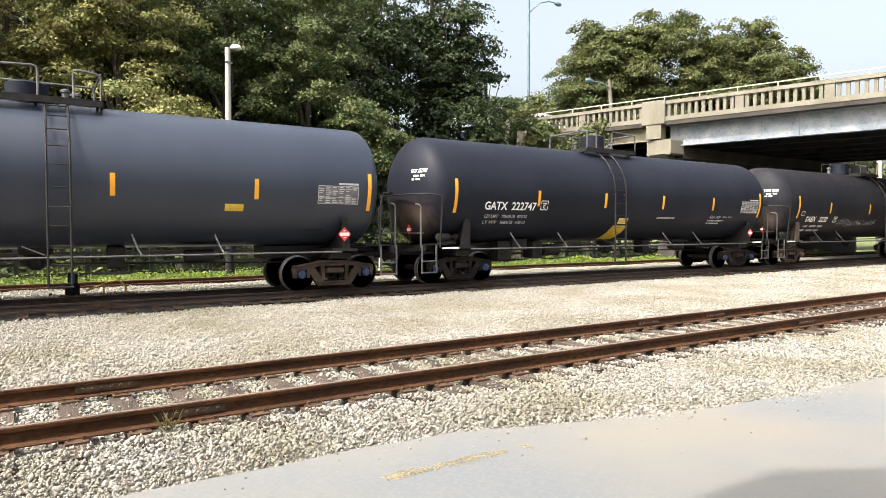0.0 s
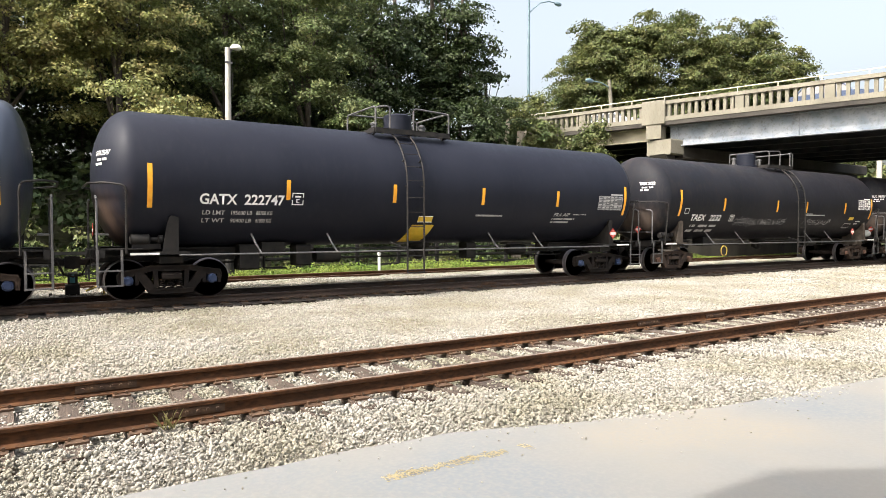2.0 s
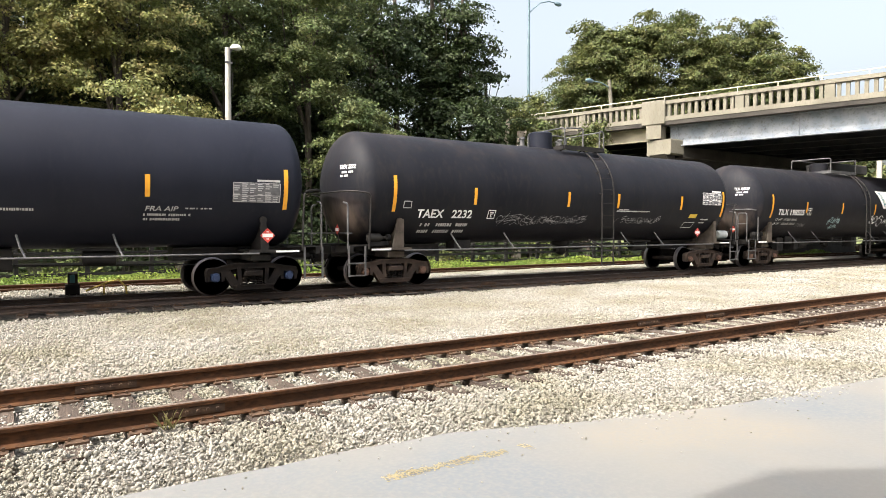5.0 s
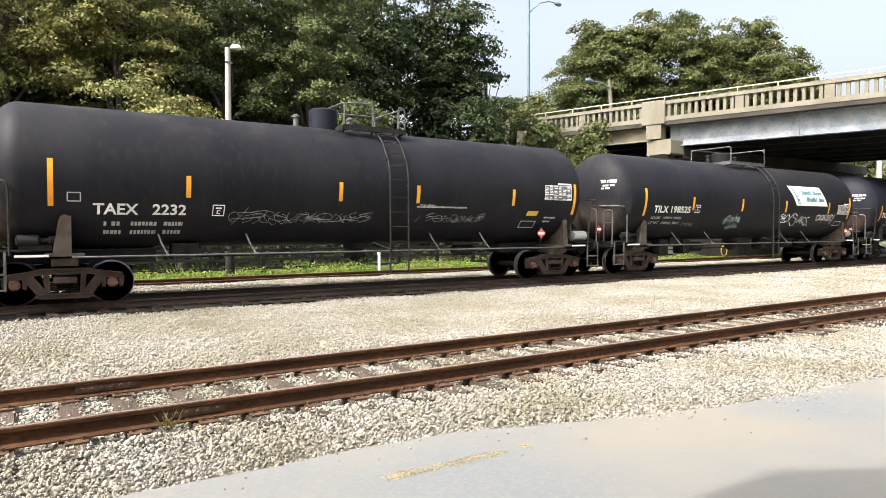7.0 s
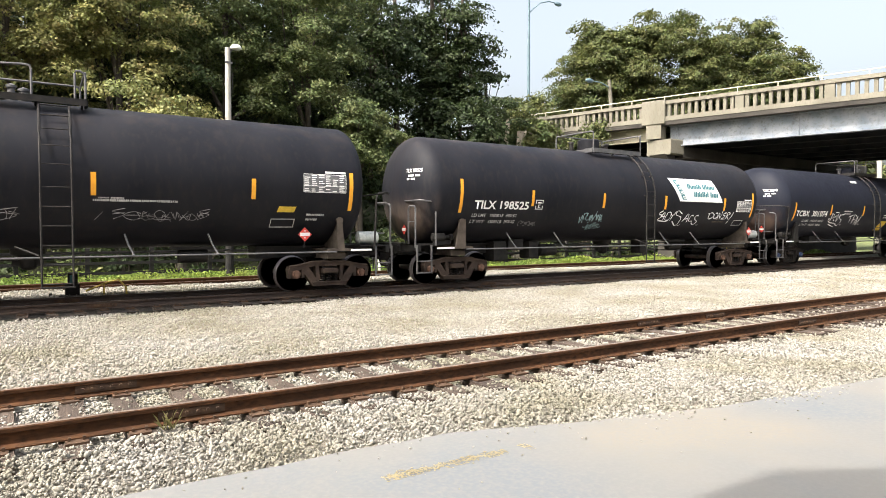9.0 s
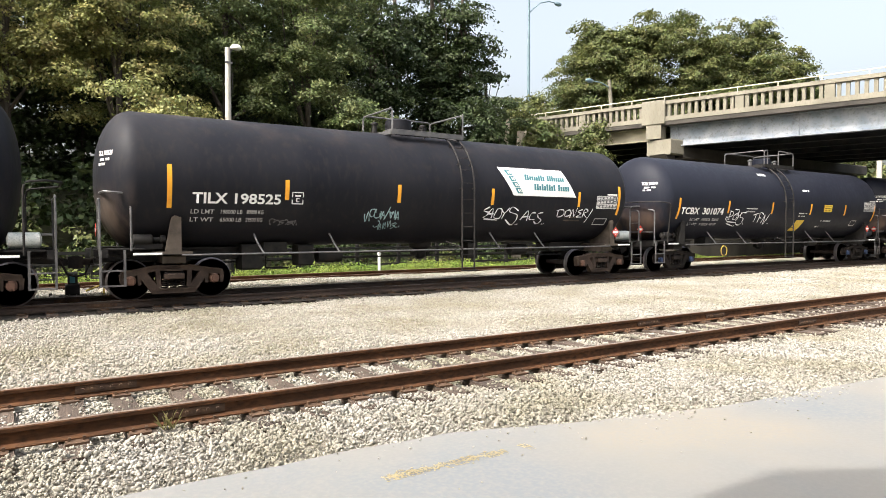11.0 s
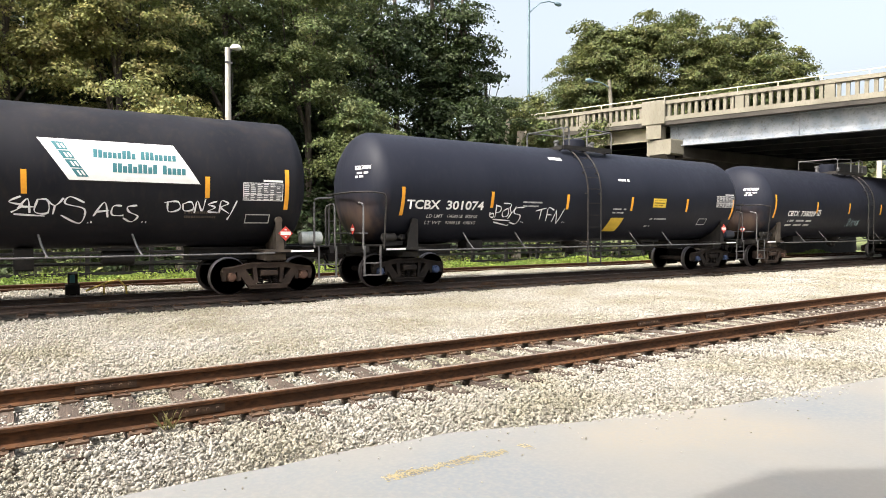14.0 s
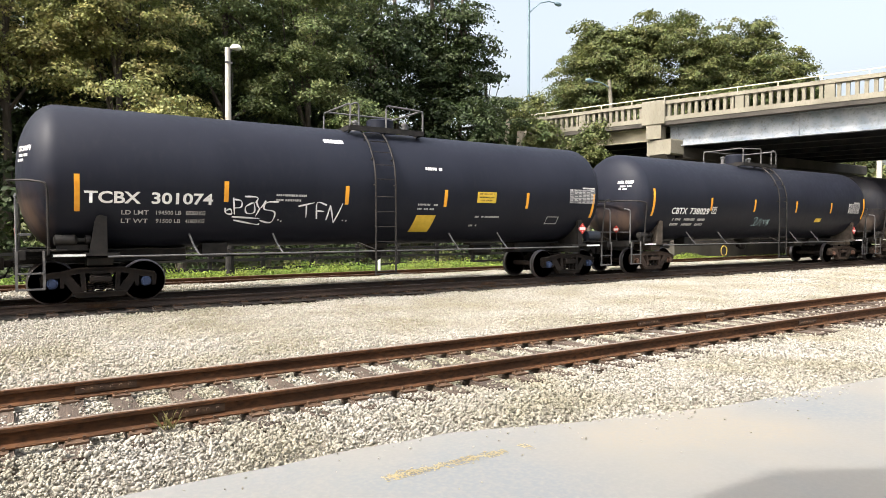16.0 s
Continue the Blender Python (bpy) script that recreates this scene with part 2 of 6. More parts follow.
# ---- mesh tools ----
class Form:
    """Collects vertices and faces of one mesh."""

    def __init__(self):
        self.v, self.f, self.k, self.slot = [], [], [], 0

    def add(self, vs, fs):
        o = len(self.v)
        self.v += [tuple(p) for p in vs]
        self.f += [tuple(i + o for i in q) for q in fs]
        self.k += [self.slot] * len(fs)
        return self

    def box(self, x0, x1, y0, y1, z0, z1, m=None, bev=0.0):
        if bev:
            b = bev
            prof = [(y0 + b, z0), (y1 - b, z0), (y1, z0 + b), (y1, z1 - b), (y1 - b, z1), (y0 + b, z1), (y0, z1 - b), (y0, z0 + b)]
            vs = [Vector((x, y, z)) for x in (x0, x1) for y, z in prof]
            fs = [tuple(range(8))[::-1], tuple(range(8, 16))] + [(i, (i + 1) % 8, (i + 1) % 8 + 8, i + 8) for i in range(8)]
        else:
            vs = [Vector((x, y, z)) for x in (x0, x1) for y in (y0, y1) for z in (z0, z1)]
            fs = [(0, 1, 3, 2), (4, 6, 7, 5), (0, 4, 5, 1), (2, 3, 7, 6), (0, 2, 6, 4), (1, 5, 7, 3)]
        if m is not None:
            vs = [m @ p for p in vs]
        return self.add(vs, fs)

    def tube(self, pts, r, n=8, caps=True):
        """A round bar along points; r may be one radius or one for each point."""
        pts = [Vector(p) for p in pts]
        rs = r if isinstance(r, (list, tuple)) else [r] * len(pts)
        vs, fs = [], []
        for i, p in enumerate(pts):
            d = (pts[min(i + 1, len(pts) - 1)] - pts[max(i - 1, 0)]).normalized()
            a = d.cross(Vector((0, 0, 1)) if abs(d.z) < 0.9 else Vector((1, 0, 0))).normalized()
            b = d.cross(a)
            vs += [p + (a * math.cos(q) + b * math.sin(q)) * rs[i] for q in [2 * math.pi * j / n for j in range(n)]]
        for i in range(len(pts) - 1):
            fs += [(i * n + j, i * n + (j + 1) % n, (i + 1) * n + (j + 1) % n, (i + 1) * n + j) for j in range(n)]
        if caps:
            fs += [tuple(range(n))[::-1], tuple(range((len(pts) - 1) * n, len(pts) * n))]
        return self.add(vs, fs)

    def lathe(self, prof, axis="x", n=48, at=(0, 0, 0)):
        """Profile of (along, radius) turned about an axis."""
        vs, fs = [], []
        for s, r in prof:
            for j in range(n):
                c, q = math.cos(2 * math.pi * j / n) * r, math.sin(2 * math.pi * j / n) * r
                p = {"x": (s, c, q), "y": (c, s, q), "z": (c, q, s)}[axis]
                vs.append((p[0] + at[0], p[1] + at[1], p[2] + at[2]))
        for i in range(len(prof) - 1):
            fs += [(i * n + j, i * n + (j + 1) % n, (i + 1) * n + (j + 1) % n, (i + 1) * n + j) for j in range(n)]
        fs += [tuple(range(n))[::-1], tuple(range((len(prof) - 1) * n, len(prof) * n))]
        return self.add(vs, fs)

    def slab(self, poly, y0, y1):
        """An outline in x and z, given thickness along y."""
        n = len(poly)
        vs = [(x, y0, z) for x, z in poly] + [(x, y1, z) for x, z in poly]
        fs = [tuple(range(n)), tuple(range(n, 2 * n))[::-1]] + [(i, i + n, (i + 1) % n + n, (i + 1) % n) for i in range(n)]
        return self.add(vs, fs)

    def mesh(self, name, mats, smooth=None):
        me = bpy.data.meshes.new(name)
        me.from_pydata(self.v, [], self.f)
        for m in mats if isinstance(mats, (list, tuple)) else [mats]:
            me.materials.append(m)
        me.polygons.foreach_set("material_index", self.k)
        bm = bmesh.new()
        bm.from_mesh(me)
        bmesh.ops.recalc_face_normals(bm, faces=bm.faces)
        bm.to_mesh(me)
        bm.free()
        if smooth:
            me.polygons.foreach_set("use_smooth", [True] * len(me.polygons))
            me.set_sharp_from_angle(angle=radians(smooth))
        me.update()
        return me


def part(name, form, mats, parent=None, label="", at=None, smooth=None):
    me = form if isinstance(form, bpy.types.Mesh) else form.mesh(name, mats, smooth)
    ob = new(name, me)
    if parent is not None:
        ob.parent = parent
    if at is not None:
        ob.matrix_basis = at
    if label:
        tagged(ob, label)
    return ob


def thing(name, label, category, at=None, group="", kind=""):
    ob = new(name)
    ob.empty_display_size = 0.2
    if at is not None:
        ob.matrix_basis = at
    return tagged(ob, label, category, group, kind)


def scatter(name, base_v, base_f, pos, rot, scl, mats, smooth=False):
    """One mesh of many small copies of a base shape: pos (n,3), rot (n,3,3), scl (n,3)."""
    bv, bf = np.array(base_v, float), np.array(base_f, int)
    n, k, nf, w = len(pos), len(bv), len(bf), bf.shape[1]
    v = np.einsum("nij,nkj->nki", rot, bv[None] * scl[:, None, :]) + pos[:, None, :]
    f = (bf[None] + (np.arange(n) * k)[:, None, None]).reshape(-1)
    me = bpy.data.meshes.new(name)
    me.vertices.add(n * k)
    me.vertices.foreach_set("co", v.reshape(-1).astype(np.float32))
    me.loops.add(len(f))
    me.loops.foreach_set("vertex_index", f.astype(np.int32))
    me.polygons.add(n * nf)
    me.polygons.foreach_set("loop_start", np.arange(0, n * nf * w, w, dtype=np.int32))
    me.materials.append(mats)
    me.update(calc_edges=True)
    me.validate()
    return me


def spins(rng, n, tilt=None):
    """Random turns; with tilt, the local z stays near the given directions."""
    if tilt is None:
        q = rng.normal(size=(n, 4))
    else:
        z = tilt / np.linalg.norm(tilt, axis=1, keepdims=True)
        h = rng.normal(size=(n, 3))
        x = np.cross(h, z)
        x /= np.linalg.norm(x, axis=1, keepdims=True) + 1e-9
        return np.stack([x, np.cross(z, x), z], axis=2)
    q /= np.linalg.norm(q, axis=1, keepdims=True)
    a, b, c, d = q.T
    return np.stack([np.stack([1 - 2 * (c * c + d * d), 2 * (b * c - a * d), 2 * (b * d + a * c)], 1),
                     np.stack([2 * (b * c + a * d), 1 - 2 * (b * b + d * d), 2 * (c * d - a * b)], 1),
                     np.stack([2 * (b * d - a * c), 2 * (c * d + a * b), 1 - 2 * (b * b + c * c)], 1)], 1)


OCTA_V = [(1, 0, 0.1), (-0.9, 0.1, 0), (0, 1, -0.1), (0.1, -1, 0), (0, 0.1, 1), (0, 0, -1)]
OCTA_F = [(0, 2, 4), (2, 1, 4), (1, 3, 4), (3, 0, 4), (2, 0, 5), (1, 2, 5), (3, 1, 5), (0, 3, 5)]
ROCK_V = [(1, .35, .3), (.4, 1, .25), (-.55, .85, .3), (-1, -.1, .2), (-.4, -.9, .35), (.6, -.8, .2), (.35, .1, .95), (-.3, -.1, .85),
          (.7, .2, -.6), (-.2, .7, -.7), (-.7, -.3, -.6), (.2, -.6, -.7)]
ROCK_F = [(6, 0, 1), (6, 1, 2), (6, 2, 7), (7, 2, 3), (7, 3, 4), (7, 4, 6), (6, 4, 5), (6, 5, 0), (0, 8, 1), (1, 8, 9), (1, 9, 2), (2, 9, 3),
          (3, 9, 10), (3, 10, 4), (4, 10, 11), (4, 11, 5), (5, 11, 0), (0, 11, 8)]

# ---- ground ----
TRAIN_Y, SIDING_Y, NEAR_Y = 17.08, 21.75, 7.13


def sheet(name, x0, x1, y0, y1, z, nx, ny, material, label, category, amp=0.0, freq=1.0, kind="structure"):
    xs, ys = np.linspace(x0, x1, nx), np.linspace(y0, y1, ny)
    vs = [(x, y, z + amp * noise.noise((x * freq, y * freq, 3.1))) for y in ys for x in xs]
    fs = [(j * nx + i, j * nx + i + 1, (j + 1) * nx + i + 1, (j + 1) * nx + i) for j in range(ny - 1) for i in range(nx - 1)]
    f = Form()
    f.add(vs, fs)
    return tagged(part(name, f, material), label, category, kind=kind)


sheet("ground", -1500, 1500, -1500, 1500, -0.42, 2, 2, SOIL, "green and brown weedy soil reaching the distance", "ground")
sheet("ballast_bed", -60, 160, 2.0, 23.4, -0.265, 440, 104, BED, "bed of pale crushed limestone under the tracks", "ballast", amp=0.05, freq=0.8)


# strip of dirty stones, darkened further for the shade under the train
sheet("track_bed", -60, 150, TRAIN_Y - 1.42, TRAIN_Y + 1.5, -0.208, 420, 14, GRIME_SHADE, "dark oily stones under the main track, train's shade painted in", "ballast", amp=0.03, freq=2.0)


sheet("ballast_shoulder", -60, 150, 18.75, 20.75, -0.075, 420, 10, BED, "pale heaped ballast between the main track and siding", "ballast", amp=0.04, freq=1.5)


def wood_bank():
    """Rising ground added under the wood, dark in place of the shade there."""
    f, nx, ny = Form(), 60, 14
    vs = []
    for j in range(ny):
        for i in range(nx):
            x, y = -70 + i * (96 / (nx - 1)), 29.5 + j * 2.2
            z = -0.5 + 7.5 * (1 - math.exp(-max(0, y - 30.5) / 7.0)) * min(1.0, max(0.0, (27 - x) / 7)) + 0.4 * noise.noise((x * 0.3, y * 0.3, 0))
            vs.append((x, y, z))
    f.add(vs, [(j * nx + i, j * nx + i + 1, (j + 1) * nx + i + 1, (j + 1) * nx + i) for j in range(ny - 1) for i in range(nx - 1)])
    tagged(part("wood_bank", f, BANK_DARK), "added bank closing off the wood, dark in place of shade", "ground", kind="structure")


wood_bank()


PAVED = [(-30, 4.6), (-4, 4.62), (0.5, 4.76), (1.2, 4.79), (3.0, 4.72), (4.13, 4.38), (5.8, 3.90), (8.7, 3.65), (14, 3.2), (40, 2.6)]


def pavement():
    edge = PAVED
    fine = []
    for (xa, ya), (xb, yb) in zip(edge, edge[1:]):
        k = max(2, int((xb - xa) / 0.12)) if -2 < xa < 14 else 3
        for i in range(k):
            u = i / k
            fine.append((xa + (xb - xa) * u, ya + (yb - ya) * u + 0.05 * noise.noise((xa + (xb - xa) * u * 1.0, 0.3, 0)) + 0.03 * noise.noise(((xa + (xb - xa) * u) * 6, 1, 0))))
    fine.append(edge[-1])
    vs = [(x, y, -0.165) for x, y in fine] + [(x, y + 0.04, -0.25) for x, y in fine] + [(x, -40, -0.165) for x, y in fine]
    n = len(fine)
    f = Form()
    f.add(vs, [(i, i + 1, n + i + 1, n + i) for i in range(n - 1)] + [(2 * n + i, 2 * n + i + 1, i + 1, i) for i in range(n - 1)])
    return tagged(part("pavement", f, ASPHALT), "pale worn asphalt pavement with dusty sandy patches", "pavement", kind="structure")


pavement()


def road_line():
    """The faded yellow line: flakes of paint left on the asphalt."""
    rng = np.random.default_rng(5)
    n = 900
    x = np.concatenate([rng.uniform(1.3, 3.2, n), rng.uniform(3.36, 3.50, 60)])
    keep = np.array([noise.noise((a * 2.2, 0.7, 0)) > -0.05 for a in x])
    x = x[keep]
    y = 4.09 - 0.01 * (x - 1.5) + rng.normal(0, 0.034, len(x))
    pos = np.stack([x, y, np.full(len(x), -0.1625)], 1)
    up = np.tile([0, 0, 1.0], (len(x), 1))
    s = rng.uniform(0.004, 0.013, (len(x), 1)) * np.array([1.6, 1.0, 0.05])
    me = scatter("road_line", OCTA_V, OCTA_F, pos, spins(rng, len(x), up), s, PAINTY)
    tagged(part("road_line", me, None), "faded flaking yellow painted line on the pavement", "road marking", kind="structure")


road_line()

# unseen plain building added behind the camera, shaped so its corner shades the pavement
f = Form()
poly = [(-25, 1.11), (-5.19, 1.11), (2.0, -3.1), (2.0, -14), (-25, -14)]
H0, H1 = -0.3, 11.85
f.add([(x, y, z) for z in (H0, H1) for x, y in poly], [(0, 1, 2, 3, 4), (9, 8, 7, 6, 5)] + [(i, (i + 1) % 5, (i + 1) % 5 + 5, i + 5) for i in range(5)])
tagged(part("wall_south", f, BRICK), "unseen plain brown wall added to shade the pavement", "wall", kind="structure")


# ---- tracks ----
def rail_mesh(name, x0, x1, mats):
    """Flat-bottomed rail: foot, web and head, with a worn running surface."""
    prof = [(-0.076, -0.172), (0.076, -0.172), (0.076, -0.160), (0.018, -0.142), (0.009, -0.125), (0.009, -0.055), (0.034, -0.042), (0.036, -0.010),
            (0.028, 0.0), (-0.028, 0.0), (-0.036, -0.010), (-0.034, -0.042), (-0.009, -0.055), (-0.009, -0.125), (-0.018, -0.142), (-0.076, -0.160)]
    n, f = len(prof), Form()
    xs = [x0, x1]
    vs = [(x, y, z) for x in xs for y, z in prof]
    f.add(vs, [(i, (i + 1) % n, (i + 1) % n + n, i + n) for i in range(n)] + [tuple(range(n)), tuple(range(n, 2 * n))])
    me = f.mesh(name, mats, smooth=40)
    for p in me.polygons:
        if p.normal.z > 0.9 and p.center.z > -0.01:
            p.material_index = 1
    return me


def tie_mesh(seed):
    rng, f = random.Random(seed), Form()
    f.box(-0.115, 0.115, -1.3, 1.3, -0.18, 0, bev=0.0)
    me_v = [(x + rng.uniform(-.012, .012), y + rng.uniform(-.03, .03), z + rng.uniform(-.008, .006)) for x, y, z in f.v]
    f.v = me_v
    return f.mesh("tie", TIE)


TIES = [tie_mesh(i) for i in range(4)]
f = Form()
f.box(-0.09, 0.09, -0.19, 0.17, -0.190, -0.171)
for sx in (-0.055, 0.055):
    for sy in (-0.10, 0.10):
        f.box(sx - 0.012, sx + 0.012, sy - 0.016, sy + 0.016, -0.172, -0.140)
PLATE_ME = f.mesh("tie_plate", PLATE)


def track(name, y, x0, x1, label, ties=None, plates=True, step=0.54, steel=None):
    root = thing(name, label, "railway track", pose(0, y, 0), kind="structure")
    for s in (-1, 1):
        part("rail", rail_mesh("rail", x0, x1, steel or [RAIL, RAILTOP]), None, root, at=pose(0, s * 0.7525, 0))
    ties = ties or (x0, x1)
    k = int((ties[1] - ties[0]) / step)
    rng = random.Random(int(y * 100))
    for i in range(k):
        x = ties[0] + i * step + rng.uniform(-0.04, 0.04)
        part("tie", TIES[rng.randrange(4)], None, root, at=pose(x, rng.uniform(-0.06, 0.06), -0.192, 0, 0, rng.uniform(-1.5, 1.5)))
        if plates and x < 26:
            for s in (-1, 1):
                part("tie_plate", PLATE_ME, None, root, at=pose(x, s * 0.7525, 0, 0, 0, 0 if s < 0 else 180))
    # joint bars with bolts
    for jx, s in ((1.22, -1), (0.62, 1), (12.1, -1), (11.5, 1), (1.0 + 8.5, 1)):
        if not plates:
            continue
        g = Form()
        g.box(-0.30, 0.30, s * 0.7525 - 0.030, s * 0.7525 - 0.010, -0.128, -0.050)
        for b in (-0.23, -0.14, -0.05, 0.05, 0.14, 0.23):
            g.lathe([(s * 0.7525 - 0.052, 0.018), (s * 0.7525 - 0.030, 0.020)], "y", 6, (b, 0, -0.088))
        part("joint_bar", g, PLATE, root, "rusty bolted joint bar", at=pose(jx, 0, 0))
    return root


near_track = track("near_track", NEAR_Y, -40, 150, "rusty unused railway track on weathered ties", (-3, 60))
train_track = track("train_track", TRAIN_Y, -70, 180, "dark main track under the tank train", (-6, 70), step=0.52, steel=[RAIL_D, RAILTOP_D])
siding = track("siding_track", SIDING_Y, -60, 180, "rusty siding track behind the train", (-8, 60), plates=False)


def ballast_stones():
    rng = np.random.default_rng(11)

    def zone(n, x0, x1, y0, y1, s0, s1, z, mask=None):
        p = np.stack([rng.uniform(x0, x1, n), rng.uniform(y0, y1, n), np.full(n, z)], 1)
        if mask is not None:
            p = p[mask(p)]
        p[:, 2] += np.array([0.05 * noise.noise((a * 0.8, b * 0.8, 3.1)) for a, b, _ in p]) + rng.uniform(-0.012, 0.022, len(p))
        gap = np.abs(np.abs(p[:, 1] - NEAR_Y) - 0.7525)
        p[:, 2] -= 0.055 * np.exp(-np.maximum(0, gap - 0.12) / 0.2)
        s = rng.uniform(s0, s1, (len(p), 1)) * rng.uniform(0.5, 1.25, (len(p), 3))
        return p, s

    def clear(p):
        d = np.abs(np.abs(p[:, 1] - NEAR_Y) - 0.7525) > 0.095
        k = ((p[:, 0] + 3) / 0.54) % 1.0
        on_tie = (np.abs(p[:, 1] - NEAR_Y) < 1.28) & ((k < 0.235) | (k > 0.765))
        outside = np.abs(p[:, 1] - NEAR_Y) > 0.93
        p[:, 2] += np.where(on_tie, 0.028, 0.0)
        return d & (~on_tie | (rng.uniform(0, 1, len(p)) < np.where(outside, np.where(p[:, 0] > 3.6, 0.28, 0.70), 0.08)))

    def edge(p):
        ex = np.interp(p[:, 0], [e[0] for e in PAVED], [e[1] for e in PAVED])
        return (p[:, 1] > ex - 0.06 - 0.10 * rng.uniform(0, 1, len(p)) ** 4 * 3) & clear(p)

    a = [zone(36000, -1.5, 13, 3.4, 8.5, 0.012, 0.027, -0.200, edge)]
    p, s = np.concatenate([q[0] for q in a]), np.concatenate([q[1] for q in a])
    me = scatter("ballast_stones", ROCK_V, ROCK_F, p, spins(rng, len(p)), s, STONE)
    tagged(part("ballast_stones", me, None), "loose pale limestone ballast stones beside the track", "ballast", kind="stuff")
    a = [zone(34000, -1.5, 13, 3.4, 8.5, 0.007, 0.016, -0.196, edge), zone(42000, -1.5, 13, 3.4, 8.5, 0.011, 0.025, -0.198, edge), zone(26000, 22, 60, 8.3, 15.6, 0.025, 0.05, -0.245), zone(70000, -2, 22, 8.3, 15.7, 0.013, 0.030, -0.238), zone(12000, 13, 32, 3.0, 8.4, 0.015, 0.034, -0.200, edge),
         zone(26000, -2, 34, 18.7, 20.8, 0.015, 0.034, -0.065), zone(1600, -1, 9, 3.2, 5.2, 0.006, 0.016, -0.155, lambda p: rng.uniform(0, 1, len(p)) < np.exp(-np.maximum(0, np.interp(p[:, 0], [e[0] for e in PAVED], [e[1] for e in PAVED]) - p[:, 1]) * 5) + 0.03)]
    p, s = np.concatenate([q[0] for q in a]), np.concatenate([q[1] for q in a])
    me = scatter("far_ballast_stones", OCTA_V, OCTA_F, p, spins(rng, len(p)), s, STONE)
    tagged(part("far_ballast_stones", me, None), "pale crushed stone between the tracks", "ballast", kind="stuff")


ballast_stones()

# ---- tank cars ----
TZ, TR, SHELL, HEAD, REAR_HEAD = 2.82, 1.63, 7.88, 0.80, 0.58
MESHES = {}


def once(key, make):
    if key not in MESHES:
        MESHES[key] = make()
    return MESHES[key]


def tank_mesh(material, rear):
    """Shell with dished heads; rear is where the trailing head's seam lies."""
    f = Form()
    arc = [math.pi / 2 * i / 14 for i in range(15)]
    prof = [(-SHELL - HEAD * math.cos(a), max(0.02, TR * math.sin(a) ** 0.94)) for a in arc]
    prof += [(x, TR) for x in (-5.1, -2.55, 0.0, 2.55, 5.1)]
    prof += [(rear + REAR_HEAD * math.cos(a), max(0.02, TR * math.sin(a) ** 0.94)) for a in arc[::-1]]
    f.lathe(prof, "x", 72, (0, 0, TZ))
    return f.mesh("tank", material, smooth=40)


def on_tank(x, z, lift=0.012):
    """The point of the tank's near side at x along and z up."""
    c = min(1.0, max(-1.0, (z - TZ) / TR))
    return (x, -(math.sqrt(1 - c * c) * (TR + lift)), TZ + c * (TR + lift))


def decal(f, x0, x1, z0, z1, skew=0.0, lift=0.006, n=5):
    """A thin plate bent onto the tank's near side."""
    vs, fs = [], []
    for i in range(n + 1):
        u = i / n
        z = z0 + (z1 - z0) * u
        for x in (x0, x1):
            vs.append(on_tank(x + skew * (z - z0), z, lift))
        for x in (x0, x1):
            vs.append(on_tank(x + skew * (z - z0), z, lift - 0.004))
    for i in range(n):
        a, b = 4 * i, 4 * i + 4
        fs += [(a, a + 1, b + 1, b), (a + 2, b + 2, b + 3, a + 3), (a, b, b + 2, a + 2), (a + 1, a + 3, b + 3, b + 1)]
    fs += [(0, 2, 3, 1), (4 * n, 4 * n + 1, 4 * n + 3, 4 * n + 2)]
    return f.add(vs, fs)


def lettering(text, x0, x1, z0, height, shear=0.0, bold=0.012, flat=False):
    """Words set in the built-in font, bent onto the tank."""
    cu = bpy.data.curves.new("text", "FONT")
    cu.body, cu.size, cu.shear, cu.offset, cu.resolution_u = text, 1.0, shear, bold, 3
    ob = bpy.data.objects.new("text", cu)
    scene.collection.objects.link(ob)
    dg = bpy.context.evaluated_depsgraph_get()
    me = bpy.data.meshes.new_from_object(ob.evaluated_get(dg))
    bpy.data.objects.remove(ob)
    v = np.array([p.co[:] for p in me.vertices])
    lo, hi = v.min(0), v.max(0)
    for p in me.vertices:
        x = x0 + (p.co.x - lo[0]) / (hi[0] - lo[0]) * (x1 - x0)
        z = z0 + (p.co.y - lo[1]) / (hi[1] - lo[1]) * height
        p.co = (x, -1.0, (z - z0) / height) if flat else on_tank(x, z, 0.008)
    bm = bmesh.new()
    bm.from_mesh(me)
    for fc in bm.faces:
        if fc.normal.y > 0:
            fc.normal_flip()
    bm.to_mesh(me)
    bm.free()
    return me


def on_head(y, z, lift):
    """How far along the front head lies, at y across and z up."""
    rho = min(1.0, math.hypot(y, z - TZ) / TR) ** (1 / 0.94)
    return -SHELL - HEAD * math.sqrt(max(0.0, 1 - rho * rho)) - lift


def head_lettering(text, y0, y1, z0, height):
    """Words set in the built-in font, bent onto the front head."""
    me = lettering(text, 0, 1, TZ, 1.0, 0.0, 0.02, True)
    for p in me.vertices:
        y, z = y0 + p.co.x * (y1 - y0), z0 + p.co.z * height
        p.co = (on_head(y, z, 0.016), y, z)
    return me


def small_print(f, x0, x1, z0, height, seed, gap=0.32):
    """A line of writing too small to read: a row of short bars."""
    rng, x = random.Random(seed), x0
    while x < x1 - 0.02:
        w = rng.uniform(0.5, 0.95) * height
        if rng.random() > 0.07:
            decal(f, x, min(x + w, x1), z0 + rng.uniform(-0.004, 0.004), z0 + height, lift=0.006, n=1)
        x += w + height * gap * rng.uniform(0.5, 1.0)
    return f


